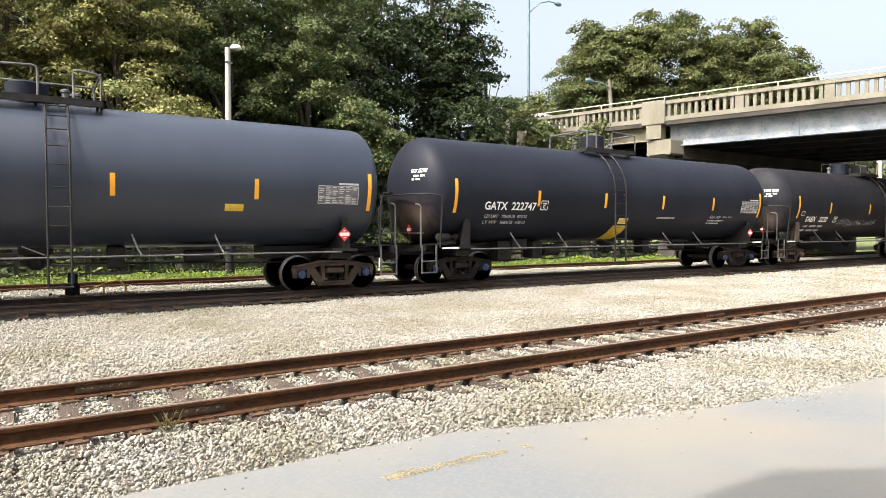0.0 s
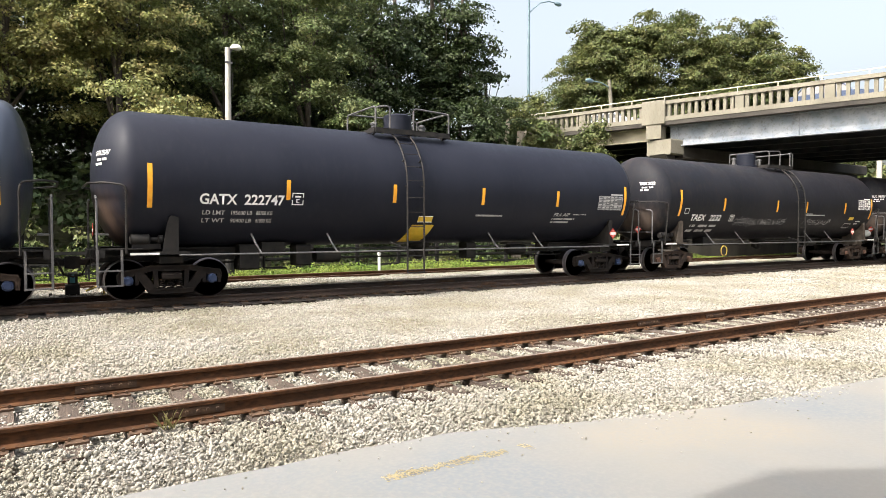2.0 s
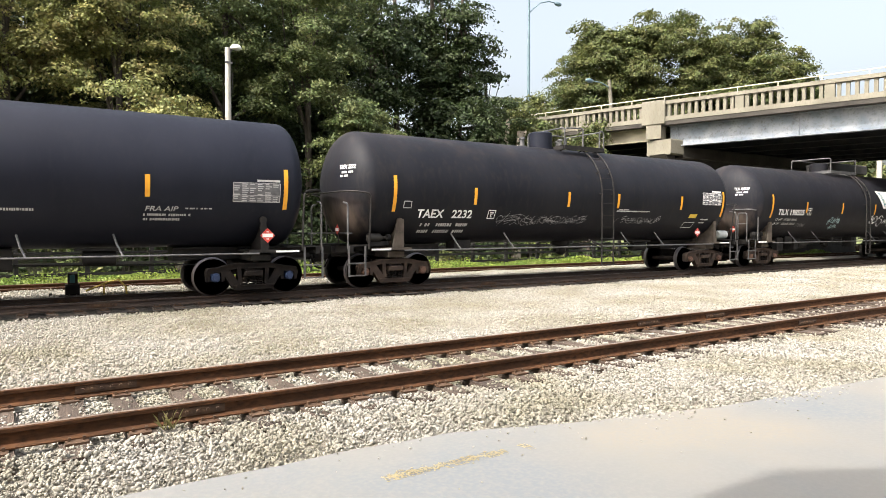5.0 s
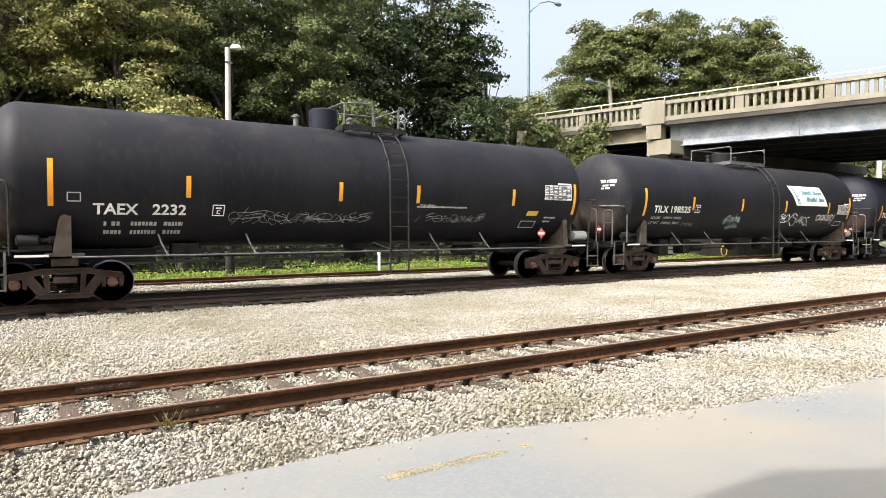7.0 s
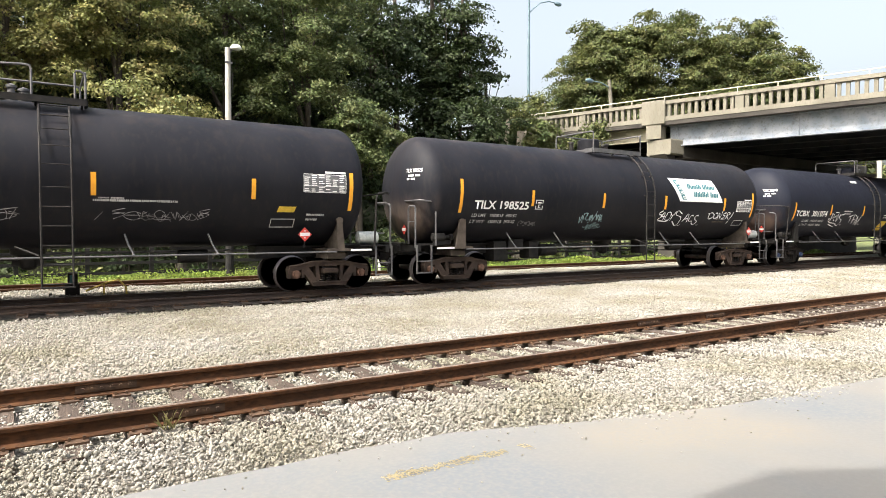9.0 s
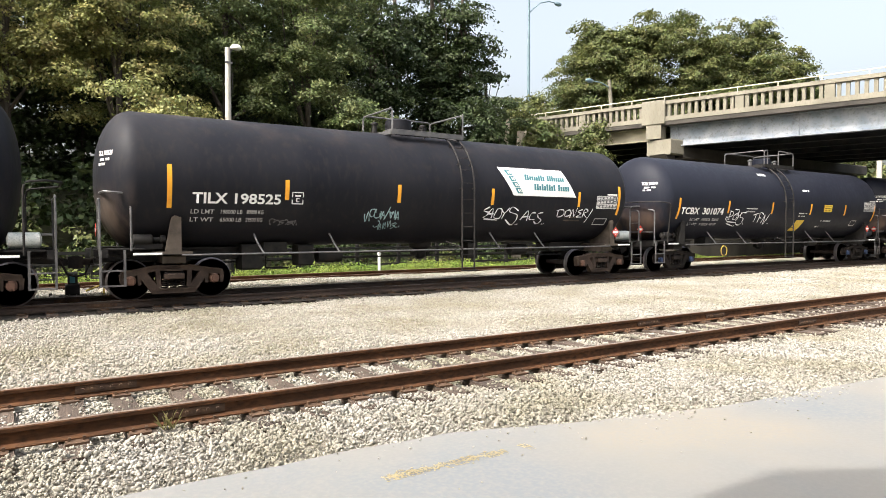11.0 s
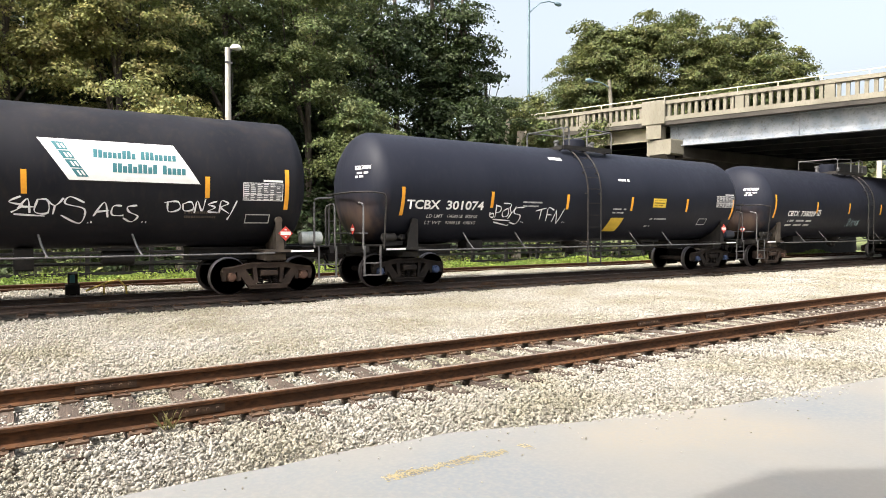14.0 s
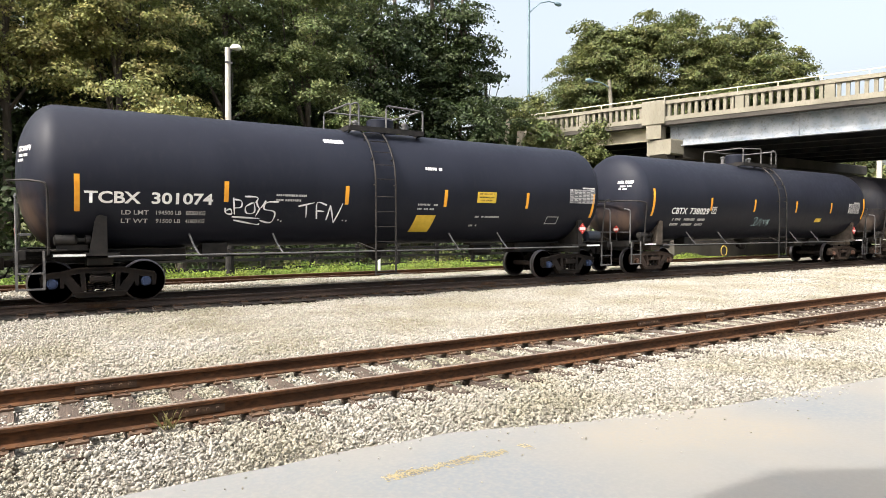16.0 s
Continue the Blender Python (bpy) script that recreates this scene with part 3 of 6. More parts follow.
def stroke(f, pts, w=0.03, lift=0.008):
    """A sprayed line on the tank: a thin ribbon through smoothed points."""
    fine = []
    P = [Vector((p[0], p[1], 0)) for p in pts]
    for i in range(len(P) - 1):
        a, b, c, d = P[max(i - 1, 0)], P[i], P[i + 1], P[min(i + 2, len(P) - 1)]
        for k in range(5):
            u = k / 5
            fine.append(0.5 * (2 * b + (c - a) * u + (2 * a - 5 * b + 4 * c - d) * u * u + (3 * b - a - 3 * c + d) * u ** 3))
    fine.append(P[-1])
    vs, fs = [], []
    for i, p in enumerate(fine):
        d = (fine[min(i + 1, len(fine) - 1)] - fine[max(i - 1, 0)])
        d = Vector((-d.y, d.x, 0)).normalized() if d.length > 1e-6 else Vector((0, 1, 0))
        ww = w * (0.7 + 0.3 * math.sin(i * 0.9))
        vs += [on_tank(*(p + d * ww * 0.5)[:2], lift), on_tank(*(p - d * ww * 0.5)[:2], lift)]
    fs = [(2 * i, 2 * i + 1, 2 * i + 3, 2 * i + 2) for i in range(len(fine) - 1)]
    return f.add(vs, fs)


def tag_scrawl(x0, x1, z0, z1, n, seed, w=0.028, loops=5):
    """An illegible graffiti tag: n marks side by side, loops, hooks and slashes."""
    rng, f = random.Random(seed), Form()
    step = (x1 - x0) / n
    for i in range(n):
        cx, cz = x0 + step * (i + 0.5), (z0 + z1) / 2 + rng.uniform(-0.2, 0.2) * (z1 - z0)
        hw, hz = step * rng.uniform(0.4, 0.75), (z1 - z0) * rng.uniform(0.28, 0.52)
        kind = rng.random()
        if kind < 0.35:
            a0 = rng.uniform(0, 6.28)
            pts = [(cx + hw * math.cos(a0 + k * 0.8), cz + hz * math.sin(a0 + k * 0.8) * rng.uniform(0.7, 1.1)) for k in range(loops + 1)]
        elif kind < 0.6:
            pts = [(cx - hw, cz + hz * rng.uniform(0.3, 1)), (cx - hw * 0.2, cz - hz), (cx + hw * 0.1, cz + hz * 0.8), (cx + hw, cz - hz * 0.9)]
        elif kind < 0.8:
            pts = [(cx + hw, cz + hz), (cx - hw, cz + hz * 0.4), (cx + hw * 0.9, cz - hz * 0.1), (cx - hw * 0.8, cz - hz)]
        else:
            pts = [(cx - hw, cz - hz), (cx + hw * rng.uniform(0, 1), cz + hz)]
        stroke(f, pts, w)
        if rng.random() < 0.4:
            stroke(f, [(cx - hw, cz + rng.uniform(-0.5, 0.5) * hz), (cx + hw, cz + rng.uniform(-0.5, 0.5) * hz)], w)
    return f


def platform_kit(x0, x1, wide=0.95):
    """Walkway grating on the tank's back."""
    f = Form()
    top = TZ + TR + 0.06
    for y in (-wide, wide):
        f.box(x0, x1, y - 0.03, y + 0.03, top - 0.17, top - 0.05)
        f.box(x0, x1, y - (0.0 if y > 0 else 0.03) - 0.22 * (1 if y > 0 else 0), y + 0.25 * (1 if y < 0 else 0), top - 0.055, top - 0.03)
    for i in range(int((x1 - x0) / 0.12)):
        x = x0 + i * 0.12
        f.box(x, x + 0.03, -wide, -wide + 0.42, top - 0.05, top - 0.02)
        f.box(x, x + 0.03, wide - 0.42, wide, top - 0.05, top - 0.02)
    for x in (x0, x1):
        f.box(x - 0.03, x + 0.03, -wide, wide, top - 0.17, top - 0.05)
    for x in (x0 + 0.08, (x0 + x1) / 2, x1 - 0.08):
        for s in (-1, 1):
            f.tube([(x, s * wide, top - 0.1), (x, s * 0.6, TZ + math.sqrt(TR ** 2 - 0.36) - 0.05)], 0.025, 6)
    return f


def hoop(f, pts, r=0.027):
    """A handrail of bent pipe: corners rounded off."""
    P = [Vector(p) for p in pts]
    out = [P[0]]
    for a, b, c in zip(P, P[1:], P[2:]):
        u, v = (a - b), (c - b)
        k = min(0.1, u.length * 0.4, v.length * 0.4)
        s, e = b + u.normalized() * k, b + v.normalized() * k
        out += [s, s * 0.25 + b * 0.5 + e * 0.25, e]
    return f.tube(out + [P[-1]], r, 6)


def wheelset_mesh(cap):
    f = Form()
    for s in (-1, 1):
        y = s * 0.7525
        # tread towards the outside, flange inside
        f.slot = 0
        f.lathe([(y + s * 0.068, 0.20), (y + s * 0.062, 0.36), (y + s * 0.068, 0.385), (y + s * 0.068, 0.445)], "y", 36)
        f.slot = 1
        f.lathe([(y + s * 0.068, 0.445), (y + s * 0.060, 0.455), (y - s * 0.04, 0.459), (y - s * 0.05, 0.484), (y - s * 0.075, 0.480), (y - s * 0.080, 0.40)], "y", 36)
        f.slot = 0
        f.lathe([(y - s * 0.080, 0.40), (y - s * 0.045, 0.36), (y - s * 0.06, 0.16)], "y", 36)
        f.lathe([(s * 0.80, 0.13), (s * 0.86, 0.12), (s * 0.88, 0.085), (s * 1.10, 0.085)], "y", 20)
        f.slot = 2
        f.lathe([(s * 0.94, 0.112), (s * 1.12, 0.112), (s * 1.15, 0.098), (s * 1.155, 0.075), (s * 1.175, 0.07), (s * 1.178, 0.02)], "y", 20)
        for k in range(3):
            a = 2 * math.pi * k / 3
            f.lathe([(s * 1.155, 0.022), (s * 1.185, 0.02)], "y", 6, (0.088 * math.cos(a), 0, 0.088 * math.sin(a)))
    f.slot = 0
    f.lathe([(-0.72, 0.085), (0.72, 0.085)], "y", 14)
    return f.mesh("wheelset", [WHEEL, TREAD, cap], smooth=35)


def side_frame_mesh(steel):
    """Cast truck side frame with two triangular windows and a spring pocket."""
    f = Form()
    out = [(-1.13, 0.50), (-1.10, 0.62), (-0.80, 0.66), (-0.42, 0.74), (0.42, 0.74), (0.80, 0.66), (1.10, 0.62), (1.13, 0.50)]
    y0, y1 = -0.085, 0.085
    # top chord, bent down to the bearing ends
    for (xa, za), (xb, zb) in zip(out, out[1:]):
        f.slab([(xa, za + 0.025), (xb, zb + 0.025), (xb, zb + 0.055), (xa, za + 0.055)], y0 - 0.035, y1 + 0.035)
        f.slab([(xa, za - 0.075), (xb, zb - 0.075), (xb, zb + 0.05), (xa, za + 0.05)], y0, y1)
    for s in (-1, 1):
        f.slab([(s * 0.80, 0.63), (s * 0.60, 0.66), (s * 0.28, 0.22), (s * 0.46, 0.13)], y0, y1)
        f.slab([(s * 0.40, 0.70), (s * 0.30, 0.70), (s * 0.27, 0.28), (s * 0.37, 0.28)], y0 * 1.1, y1 * 1.1)
        # pedestal jaws round the bearing
        f.slab([(s * 1.15, 0.60), (s * 1.03, 0.62), (s * 1.05, 0.36), (s * 1.12, 0.36)], y0, y1)
        f.slab([(s * 0.78, 0.62), (s * 0.68, 0.62), (s * 0.70, 0.36), (s * 0.77, 0.36)], y0, y1)
        f.box(s * 0.915 - 0.12, s * 0.915 + 0.12, y0, y1, 0.565, 0.63)
    f.box(-0.45, 0.45, y0 * 1.2, y1 * 1.2, 0.14, 0.25)
    f.box(-0.50, 0.50, y0 * 1.5, y1 * 1.5, 0.225, 0.255)
    f.box(-0.22, 0.22, y0 * 2.0, y1 * 2.0, 0.47, 0.60, bev=0.02)
    f.box(-0.16, 0.16, y0 * 1.8, y1 * 1.8, 0.66, 0.70)
    return f.mesh("side_frame", steel, smooth=30)


def spring_mesh():
    f = Form()
    for x in (-0.19, 0, 0.19):
        pts = [(x + 0.075 * math.cos(a), 0.075 * math.sin(a), 0.25 + 0.21 * a / (2 * math.pi * 4)) for a in [i * math.pi / 4 for i in range(33)]]
        f.tube(pts, 0.017, 5)
    return f.mesh("spring_nest", TRUCK, smooth=50)


def bolster_mesh():
    f = Form()
    f.box(-0.20, 0.20, -1.14, 1.14, 0.46, 0.64, bev=0.02)
    f.box(-0.17, 0.17, -0.95, 0.95, 0.60, 0.78)
    f.lathe([(0.60, 0.24), (0.86, 0.24)], "z", 18)
    for s in (-1, 1):  # brake beams and rods
        f.box(s * 0.45 - 0.05, s * 0.45 + 0.05, -0.75, 0.75, 0.28, 0.40)
        for y in (-0.75, 0.75):
            f.box(s * 0.47 - 0.05, s * 0.47 + 0.05, y - 0.05, y + 0.05, 0.26, 0.58)
    f.tube([(-0.6, 0.1, 0.5), (0.6, 0.1, 0.42)], 0.03, 6)
    return f.mesh("truck", TRUCK, smooth=30)


def sill_mesh(s):
    """Stub sill with draft gear, end sill and coupler pocket."""
    f = Form()
    f.box(*sorted((s * 5.2, s * 8.72)), -0.33, 0.33, 0.86, 1.16, bev=0.02)
    f.box(*sorted((s * 5.2, s * 8.5)), -0.42, 0.42, 1.14, 1.18)
    f.box(*sorted((s * 8.50, s * 8.62)), -1.35, 1.35, 1.00, 1.20)
    f.box(*sorted((s * 7.75, s * 8.62)), -1.32, -0.70, 1.17, 1.20)
    f.box(*sorted((s * 7.75, s * 8.62)), 0.70, 1.32, 1.17, 1.20)
    f.tube([(s * 7.9, -0.5, 0.98), (s * 8.55, -1.2, 1.06)], 0.03, 6)
    return f.mesh("stub_sill", STEEL, smooth=30)


def saddle_mesh(s, y, steel):
    """Tapered body bolster web with its cradle, up one side of the tank."""
    f = Form()
    x = s * 7.12
    w = 1.0 if s < 0 else 0.6
    f.slab([(x + s * 0.24 * w, 1.08), (x - s * 0.12 * w, 1.08), (x - s * 0.12 * w, 1.92), (x + s * 0.08 * w, 1.92), (x + s * 0.12 * w, 1.80)], y * 1.40 - 0.02, y * 1.40 + 0.02)
    f.box(x - 0.03, x + 0.03, min(y * 0.4, y * 1.40), max(y * 0.4, y * 1.40), 1.05, 1.82)
    f.box(x - 0.36, x + 0.36, min(y * 0.3, y * 1.44), max(y * 0.3, y * 1.44), 1.06, 1.12)
    f.lathe([(y * 1.34, 0.09), (y * 1.43, 0.09)], "y", 14, (x, 0, 1.86))
    f.box(x - 0.25, x + 0.25, min(0, y * 1.2), max(0, y * 1.2), 0.84, 1.02, bev=0.03)
    return f.mesh("bolster_saddle", steel, smooth=30)


def coupler_mesh(s):
    f = Form()
    f.box(*sorted((s * 8.7, s * 8.95)), -0.08, 0.08, 0.80, 0.95, bev=0.02)
    f.slab([(s * 8.92, 0.74), (s * 9.12, 0.72), (s * 9.14, 1.02), (s * 8.92, 1.0)], -0.17, 0.12)
    f.box(*sorted((s * 9.0, s * 9.13)), -0.02, 0.16, 0.74, 1.0, bev=0.03)
    f.tube([(s * 8.75, -0.32, 0.92), (s * 8.9, -0.30, 0.6), (s * 9.08, -0.25, 0.55)], 0.028, 6)
    f.tube([(s * 8.66, -0.05, 0.98), (s * 8.8, -0.9, 0.98), (s * 8.72, -1.3, 1.02)], 0.018, 6)
    return f.mesh("coupler", TRUCK, smooth=30)


def end_rails(s, style, root):
    """End platform handrails round the tank's head, the corner grab irons and the crossover board."""
    x0, x1 = s * 8.05, s * 8.66
    if style == 0:
        half = [(s * 8.10, -1.47, 1.10), (s * 8.10, -1.60, 2.45), (s * 8.14, -1.60, 2.60), (s * 8.50, -1.45, 2.65), (s * 8.80, -0.95, 2.65)]
        rails = [half + [(x, -y, z) for x, y, z in half[::-1]]]
        irons = [[(x1, y * 1.33, 1.1), (x1, y * 1.33, 2.32), (x1, y * 1.05, 2.36)] for y in (-1, 1)]
        board = Form().box(min(s * 8.4, s * 8.62), max(s * 8.4, s * 8.62), -1.05, 1.05, 1.50, 1.54)
        part("crossover_board", once(("board", s), lambda: board.mesh("crossover_board", GALV)), None, root)
    else:
        rails = [[(x0, y * 1.42, 1.15), (x0, y * 1.42, 2.42), (x0 + s * 0.52, y * 1.42, 2.46), (x0 + s * 0.55, y * 0.6, 2.46)] for y in (-1, 1)]
        irons = [[(x1, -1.30, 1.1), (x1, -1.30, 2.3), (x1, -0.9, 2.3), (x1, -0.9, 1.2)]]
        brace = Form().tube([(x1, -1.30, 1.85), (x1, -0.9, 1.85)], 0.016, 6)
        part("grab_rung", once(("rung", s), lambda: brace.mesh("grab_rung", GALV)), None, root)
    for name, kit in (("end_handrail", rails), ("grab_iron", irons)):
        for k, pts in enumerate(kit):
            part(name, once((name, s, style, k), lambda: hoop(Form(), pts).mesh(name, STEEL if (name, style) == ("end_handrail", 0) else GALV, smooth=50)), None, root)


def step_mesh(s, y):
    f = Form()
    for x in (s * 8.18, s * 8.66):
        f.box(x - 0.025, x + 0.025, y * 1.40 - 0.012, y * 1.40 + 0.012, 0.36, 1.18)
    for z in (0.37, 0.70):
        f.box(min(s * 8.18, s * 8.66), max(s * 8.18, s * 8.66), y * 1.40 - 0.05, y * 1.40 + 0.05, z, z + 0.03)
    return f.mesh("corner_step", GALV, smooth=30)


def ladder_mesh(x0, x1, lower=0.45):
    f = Form()
    for x in (x0, x1):
        arc = [(x, -(TR + 0.12) * math.cos(a), TZ + (TR + 0.12) * math.sin(a)) for a in [radians(d) for d in range(0, 64, 7)]]
        f.tube([(x, -(TR + 0.12), lower)] + arc, 0.026, 6)
        for a in (0, 25, 50):
            q = radians(a)
            f.tube([(x, -(TR + 0.12) * math.cos(q), TZ + (TR + 0.12) * math.sin(q)), (x, -TR * math.cos(q), TZ + TR * math.sin(q))], 0.02, 6)
    z = lower + 0.05
    while z < TZ:
        f.tube([(x0, -(TR + 0.12), z), (x1, -(TR + 0.12), z)], 0.014, 6)
        z += 0.40
    for d in (5, 18, 31, 44, 57):
        q = radians(d)
        f.tube([(x0, -(TR + 0.12) * math.cos(q), TZ + (TR + 0.12) * math.sin(q)), (x1, -(TR + 0.12) * math.cos(q), TZ + (TR + 0.12) * math.sin(q))], 0.014, 6)
    f.box(x0 - 0.03, x1 + 0.03, -(TR + 0.22), -(TR + 0.10), lower - 0.03, lower)
    f.tube([(x0 - 0.05, -TR - 0.16, 1.1), (x0 - 0.45, -TR + 0.05, 1.28)], 0.02, 6)
    return f.mesh("ladder", STEEL, smooth=50)


def placard_form(x, y, z, r=0.185):
    f = Form()
    f.add([(x, y, z - r), (x + r, y, z), (x, y, z + r), (x - r, y, z), (x, y + 0.008, z - r), (x + r, y + 0.008, z), (x, y + 0.008, z + r), (x - r, y + 0.008, z)],
          [(0, 1, 2, 3), (7, 6, 5, 4), (0, 4, 5, 1), (1, 5, 6, 2), (2, 6, 7, 3), (3, 7, 4, 0)])
    f.slot = 1
    b = r * 0.72
    f.add([(x - b, y - 0.003, z - 0.045), (x + b, y - 0.003, z - 0.045), (x + b, y - 0.003, z + 0.045), (x - b, y - 0.003, z + 0.045)], [(0, 1, 2, 3)])
    for dz in (-0.088, 0.088):
        f.add([(x - 0.03, y - 0.003, z + dz - 0.012), (x + 0.03, y - 0.003, z + dz - 0.012), (x + 0.03, y - 0.003, z + dz + 0.012), (x - 0.03, y - 0.003, z + dz + 0.012)], [(0, 1, 2, 3)])
    return f


CAR_CENTRES = {"P": -32.6, "G": -14.45, "TA": 3.62, "TI": 21.76, "TC": 39.9, "CB": 58.25, "N": 76.5}
REAR_SEAMS = {"P": 7.77, "G": 7.79, "TA": 7.48, "TI": 7.47, "TC": 7.66, "CB": 7.81, "N": 7.72}
WHEELSETS = []


def tank_car(key, label, paint, cap, strips, mark, ladder, deck, dome, style, panel, placard, weights=None, tank_paint=None):
    """A tank car; strips: (x, z0, z1); mark: (letters, number, x0, x mid, x1, z0)."""
    root = thing("tank_car", label, "tank car", pose(CAR_CENTRES[key], TRAIN_Y, 0), "tank cars of the train")
    part("tank", tank_mesh(paint, REAR_SEAMS[key]), None, root)
    for s in (-1, 1):
        part("stub_sill", once(("sill", s), lambda: sill_mesh(s)), None, root)
        for y in (-1, 1):
            part("bolster_saddle", once(("saddle", s, y, cap.name), lambda: saddle_mesh(s, y, STEEL if cap is CAPBLUE else DUSTY)), None, root)
        part("coupler", once(("coup", s), lambda: coupler_mesh(s)), None, root, "rusty knuckle coupler")
        end_rails(s, style, root)
        for y in (-1, 1):
            part("corner_step", once(("step", s, y), lambda: step_mesh(s, y)), None, root, "grey steel corner step")
        tk = part("truck", once("bolster", bolster_mesh), None, root, "rusty cast steel truck", at=pose(6.95 if s > 0 else -7.12, 0, 0))
        for y in (-1, 1):
            part("side_frame", once(("frame", cap.name, key == "P"), lambda: side_frame_mesh(TRUCK if cap is CAPBLUE and key != "P" else TRUCK_R)), None, tk, at=pose(0, y * 1.02, 0))
            part("spring_nest", once("spring", spring_mesh), None, tk, at=pose(0, y * 1.02, 0))
        for x in (-0.915, 0.915):
            w = part("wheelset", once(("wheel", cap.name), lambda: wheelset_mesh(cap)), None, tk, "steel wheelset with " + ("blue" if cap is CAPBLUE else "rusty") + " bearing caps", at=pose(x, 0, 0.457))
            WHEELSETS.append((w, key, x))
    # side pipe on short struts
    for y in (-1, 1):
        g = Form()
        g.tube([(-7.0, y * 1.47, 1.04), (7.0, y * 1.47, 1.04)], 0.024, 6)
        part("side_pipe", g, GALV, root, "thin grey safety pipe")
        for x in (-5.1, -3.1, 2.2, 4.0):
            g = Form()
            g.tube([(x, y * 1.46, 1.04), (x - 0.10, y * 1.30, 1.28), (x - 0.16, y * 1.14, 1.52)], 0.024, 6)
            part("pipe_strut", g, GALV, root)
    # under the belly: outlet valve and brake gear
    g = Form()
    g.lathe([(0.72, 0.10), (0.78, 0.17), (1.0, 0.2), (1.08, 0.34), (1.45, 0.36)], "z", 16)
    g.box(-0.3, 0.3, -0.09, 0.09, 0.82, 0.94)
    part("outlet_valve", g, STEEL, root, at=pose(0.2, 0, 0), smooth=40)
    g = Form()
    g.lathe([(-0.35, 0.12), (-0.33, 0.17), (0.33, 0.17), (0.35, 0.12)], "x", 14, (3.6, -0.55, 0.98))
    g.box(3.1, 4.1, -0.75, -0.35, 1.14, 1.2)
    g.tube([(3.3, -0.55, 1.0), (-4.5, -0.2, 0.95)], 0.025, 6)
    g.tube([(-5.0, 0.25, 1.22), (5.0, 0.25, 1.22)], 0.03, 6)
    g.box(-4.9, -4.3, -0.8, -0.3, 0.95, 1.3)
    if key in ("P", "G", "TI"):
        g.box(-5.45, -4.95, -0.75, -0.15, 0.60, 1.25, bev=0.05)
        g.box(-3.95, -3.55, -0.70, -0.20, 0.66, 1.22, bev=0.04)
        g.lathe([(-0.38, 0.10), (-0.35, 0.20), (0.35, 0.20), (0.38, 0.10)], "x", 14, (-3.0, -0.45, 0.92))
        g.tube([(-4.7, -0.3, 1.2), (-4.72, -0.32, 0.62), (-4.1, -0.32, 0.60)], 0.03, 6)
        g.tube([(-5.9, -0.15, 0.78), (-0.2, -0.15, 0.84)], 0.022, 6)
        g.tube([(0.6, -0.2, 0.86), (5.9, -0.2, 0.74)], 0.022, 6)
        g.box(1.6, 1.95, -0.6, -0.15, 0.72, 1.22, bev=0.04)
    part("brake_gear", g, FENCE, root, smooth=40)
    # walkway, rails, hatch housing and fittings on top
    d0, d1 = deck
    part("walkway", platform_kit(d0, d1), STEEL if style == 0 else GALV, root)
    top = TZ + TR
    rails = [[(d0 + 0.02, -0.95, top), (d0 + 0.02, -0.95, top + 0.62), (d0 + 0.02, 0.95, top + 0.62), (d0 + 0.02, 0.95, top)],
             [(d1 - 0.02, -0.95, top), (d1 - 0.02, -0.95, top + 0.62), (d1 - 0.02, 0.95, top + 0.62), (d1 - 0.02, 0.95, top)],
             [(d0 + 0.02, 0.95, top), (d0 + 0.02, 0.95, top + 0.66), (d1 - 0.02, 0.95, top + 0.66), (d1 - 0.02, 0.95, top)],
             [(ladder[1] + 0.12, -0.95, top), (ladder[1] + 0.12, -0.95, top + 0.66), (d1 - 0.02, -0.95, top + 0.60), (d1 - 0.02, -0.95, top)]]
    if style == 0:
        rails.append([(d0 + 0.02, -0.95, top), (d0 + 0.02, -0.95, top + 0.60), (ladder[0] - 0.12, -0.95, top + 0.66), (ladder[0] - 0.12, -0.95, top)])
    for pts in rails:
        part("top_handrail", hoop(Form(), pts), GALV, root, smooth=50)
    g = Form()
    r, hgt = dome[1], dome[2]
    g.lathe([(top - 0.10, r + 0.07), (top + 0.02, r + 0.07), (top + 0.02, r), (top + hgt, r), (top + hgt + 0.04, r - 0.06), (top + hgt + 0.05, 0.05)], "z", 28, (dome[0], 0, 0))
    part("hatch_housing", g, TANK if style == 0 else TANK_OLD, root, "round dark grey valve housing", smooth=40)
    for vx, vy, vr in ((0.72, -0.2, 0.07), (0.95, 0.15, 0.09), (-0.75, 0.1, 0.08)):
        g = Form()
        g.lathe([(top - 0.05, vr + 0.05), (top + 0.06, vr + 0.05), (top + 0.06, vr), (top + 0.26, vr), (top + 0.27, vr + 0.03), (top + 0.32, vr + 0.03), (top + 0.36, 0.02)], "z", 12, (dome[0] + vx, vy, 0))
        part("safety_valve", g, GALV if style == 0 else STEEL, root, "upright pressure valve", smooth=40)
    part("ladder", once(("ladder", ladder), lambda: ladder_mesh(*ladder)), None, root)
    # reflective strips
    for x, z0, z1 in strips:
        part("reflective_strip", once(("strip", x, z0), lambda: decal(Form(), x - 0.052, x + 0.052, z0, z1).mesh("reflective_strip", ORANGE)), None, root, "orange reflective strip")
    # specification panel: dark lined plate with light cells
    px, pz, pw, ph, old = panel
    part("data_panel_back", decal(Form(), px, px + pw, pz, pz + ph, 0.0, 0.005, 3), DIM, root)
    g = Form()
    rows, cols = 9, 6
    rng = random.Random(len(key) * 7 + int(px * 10))
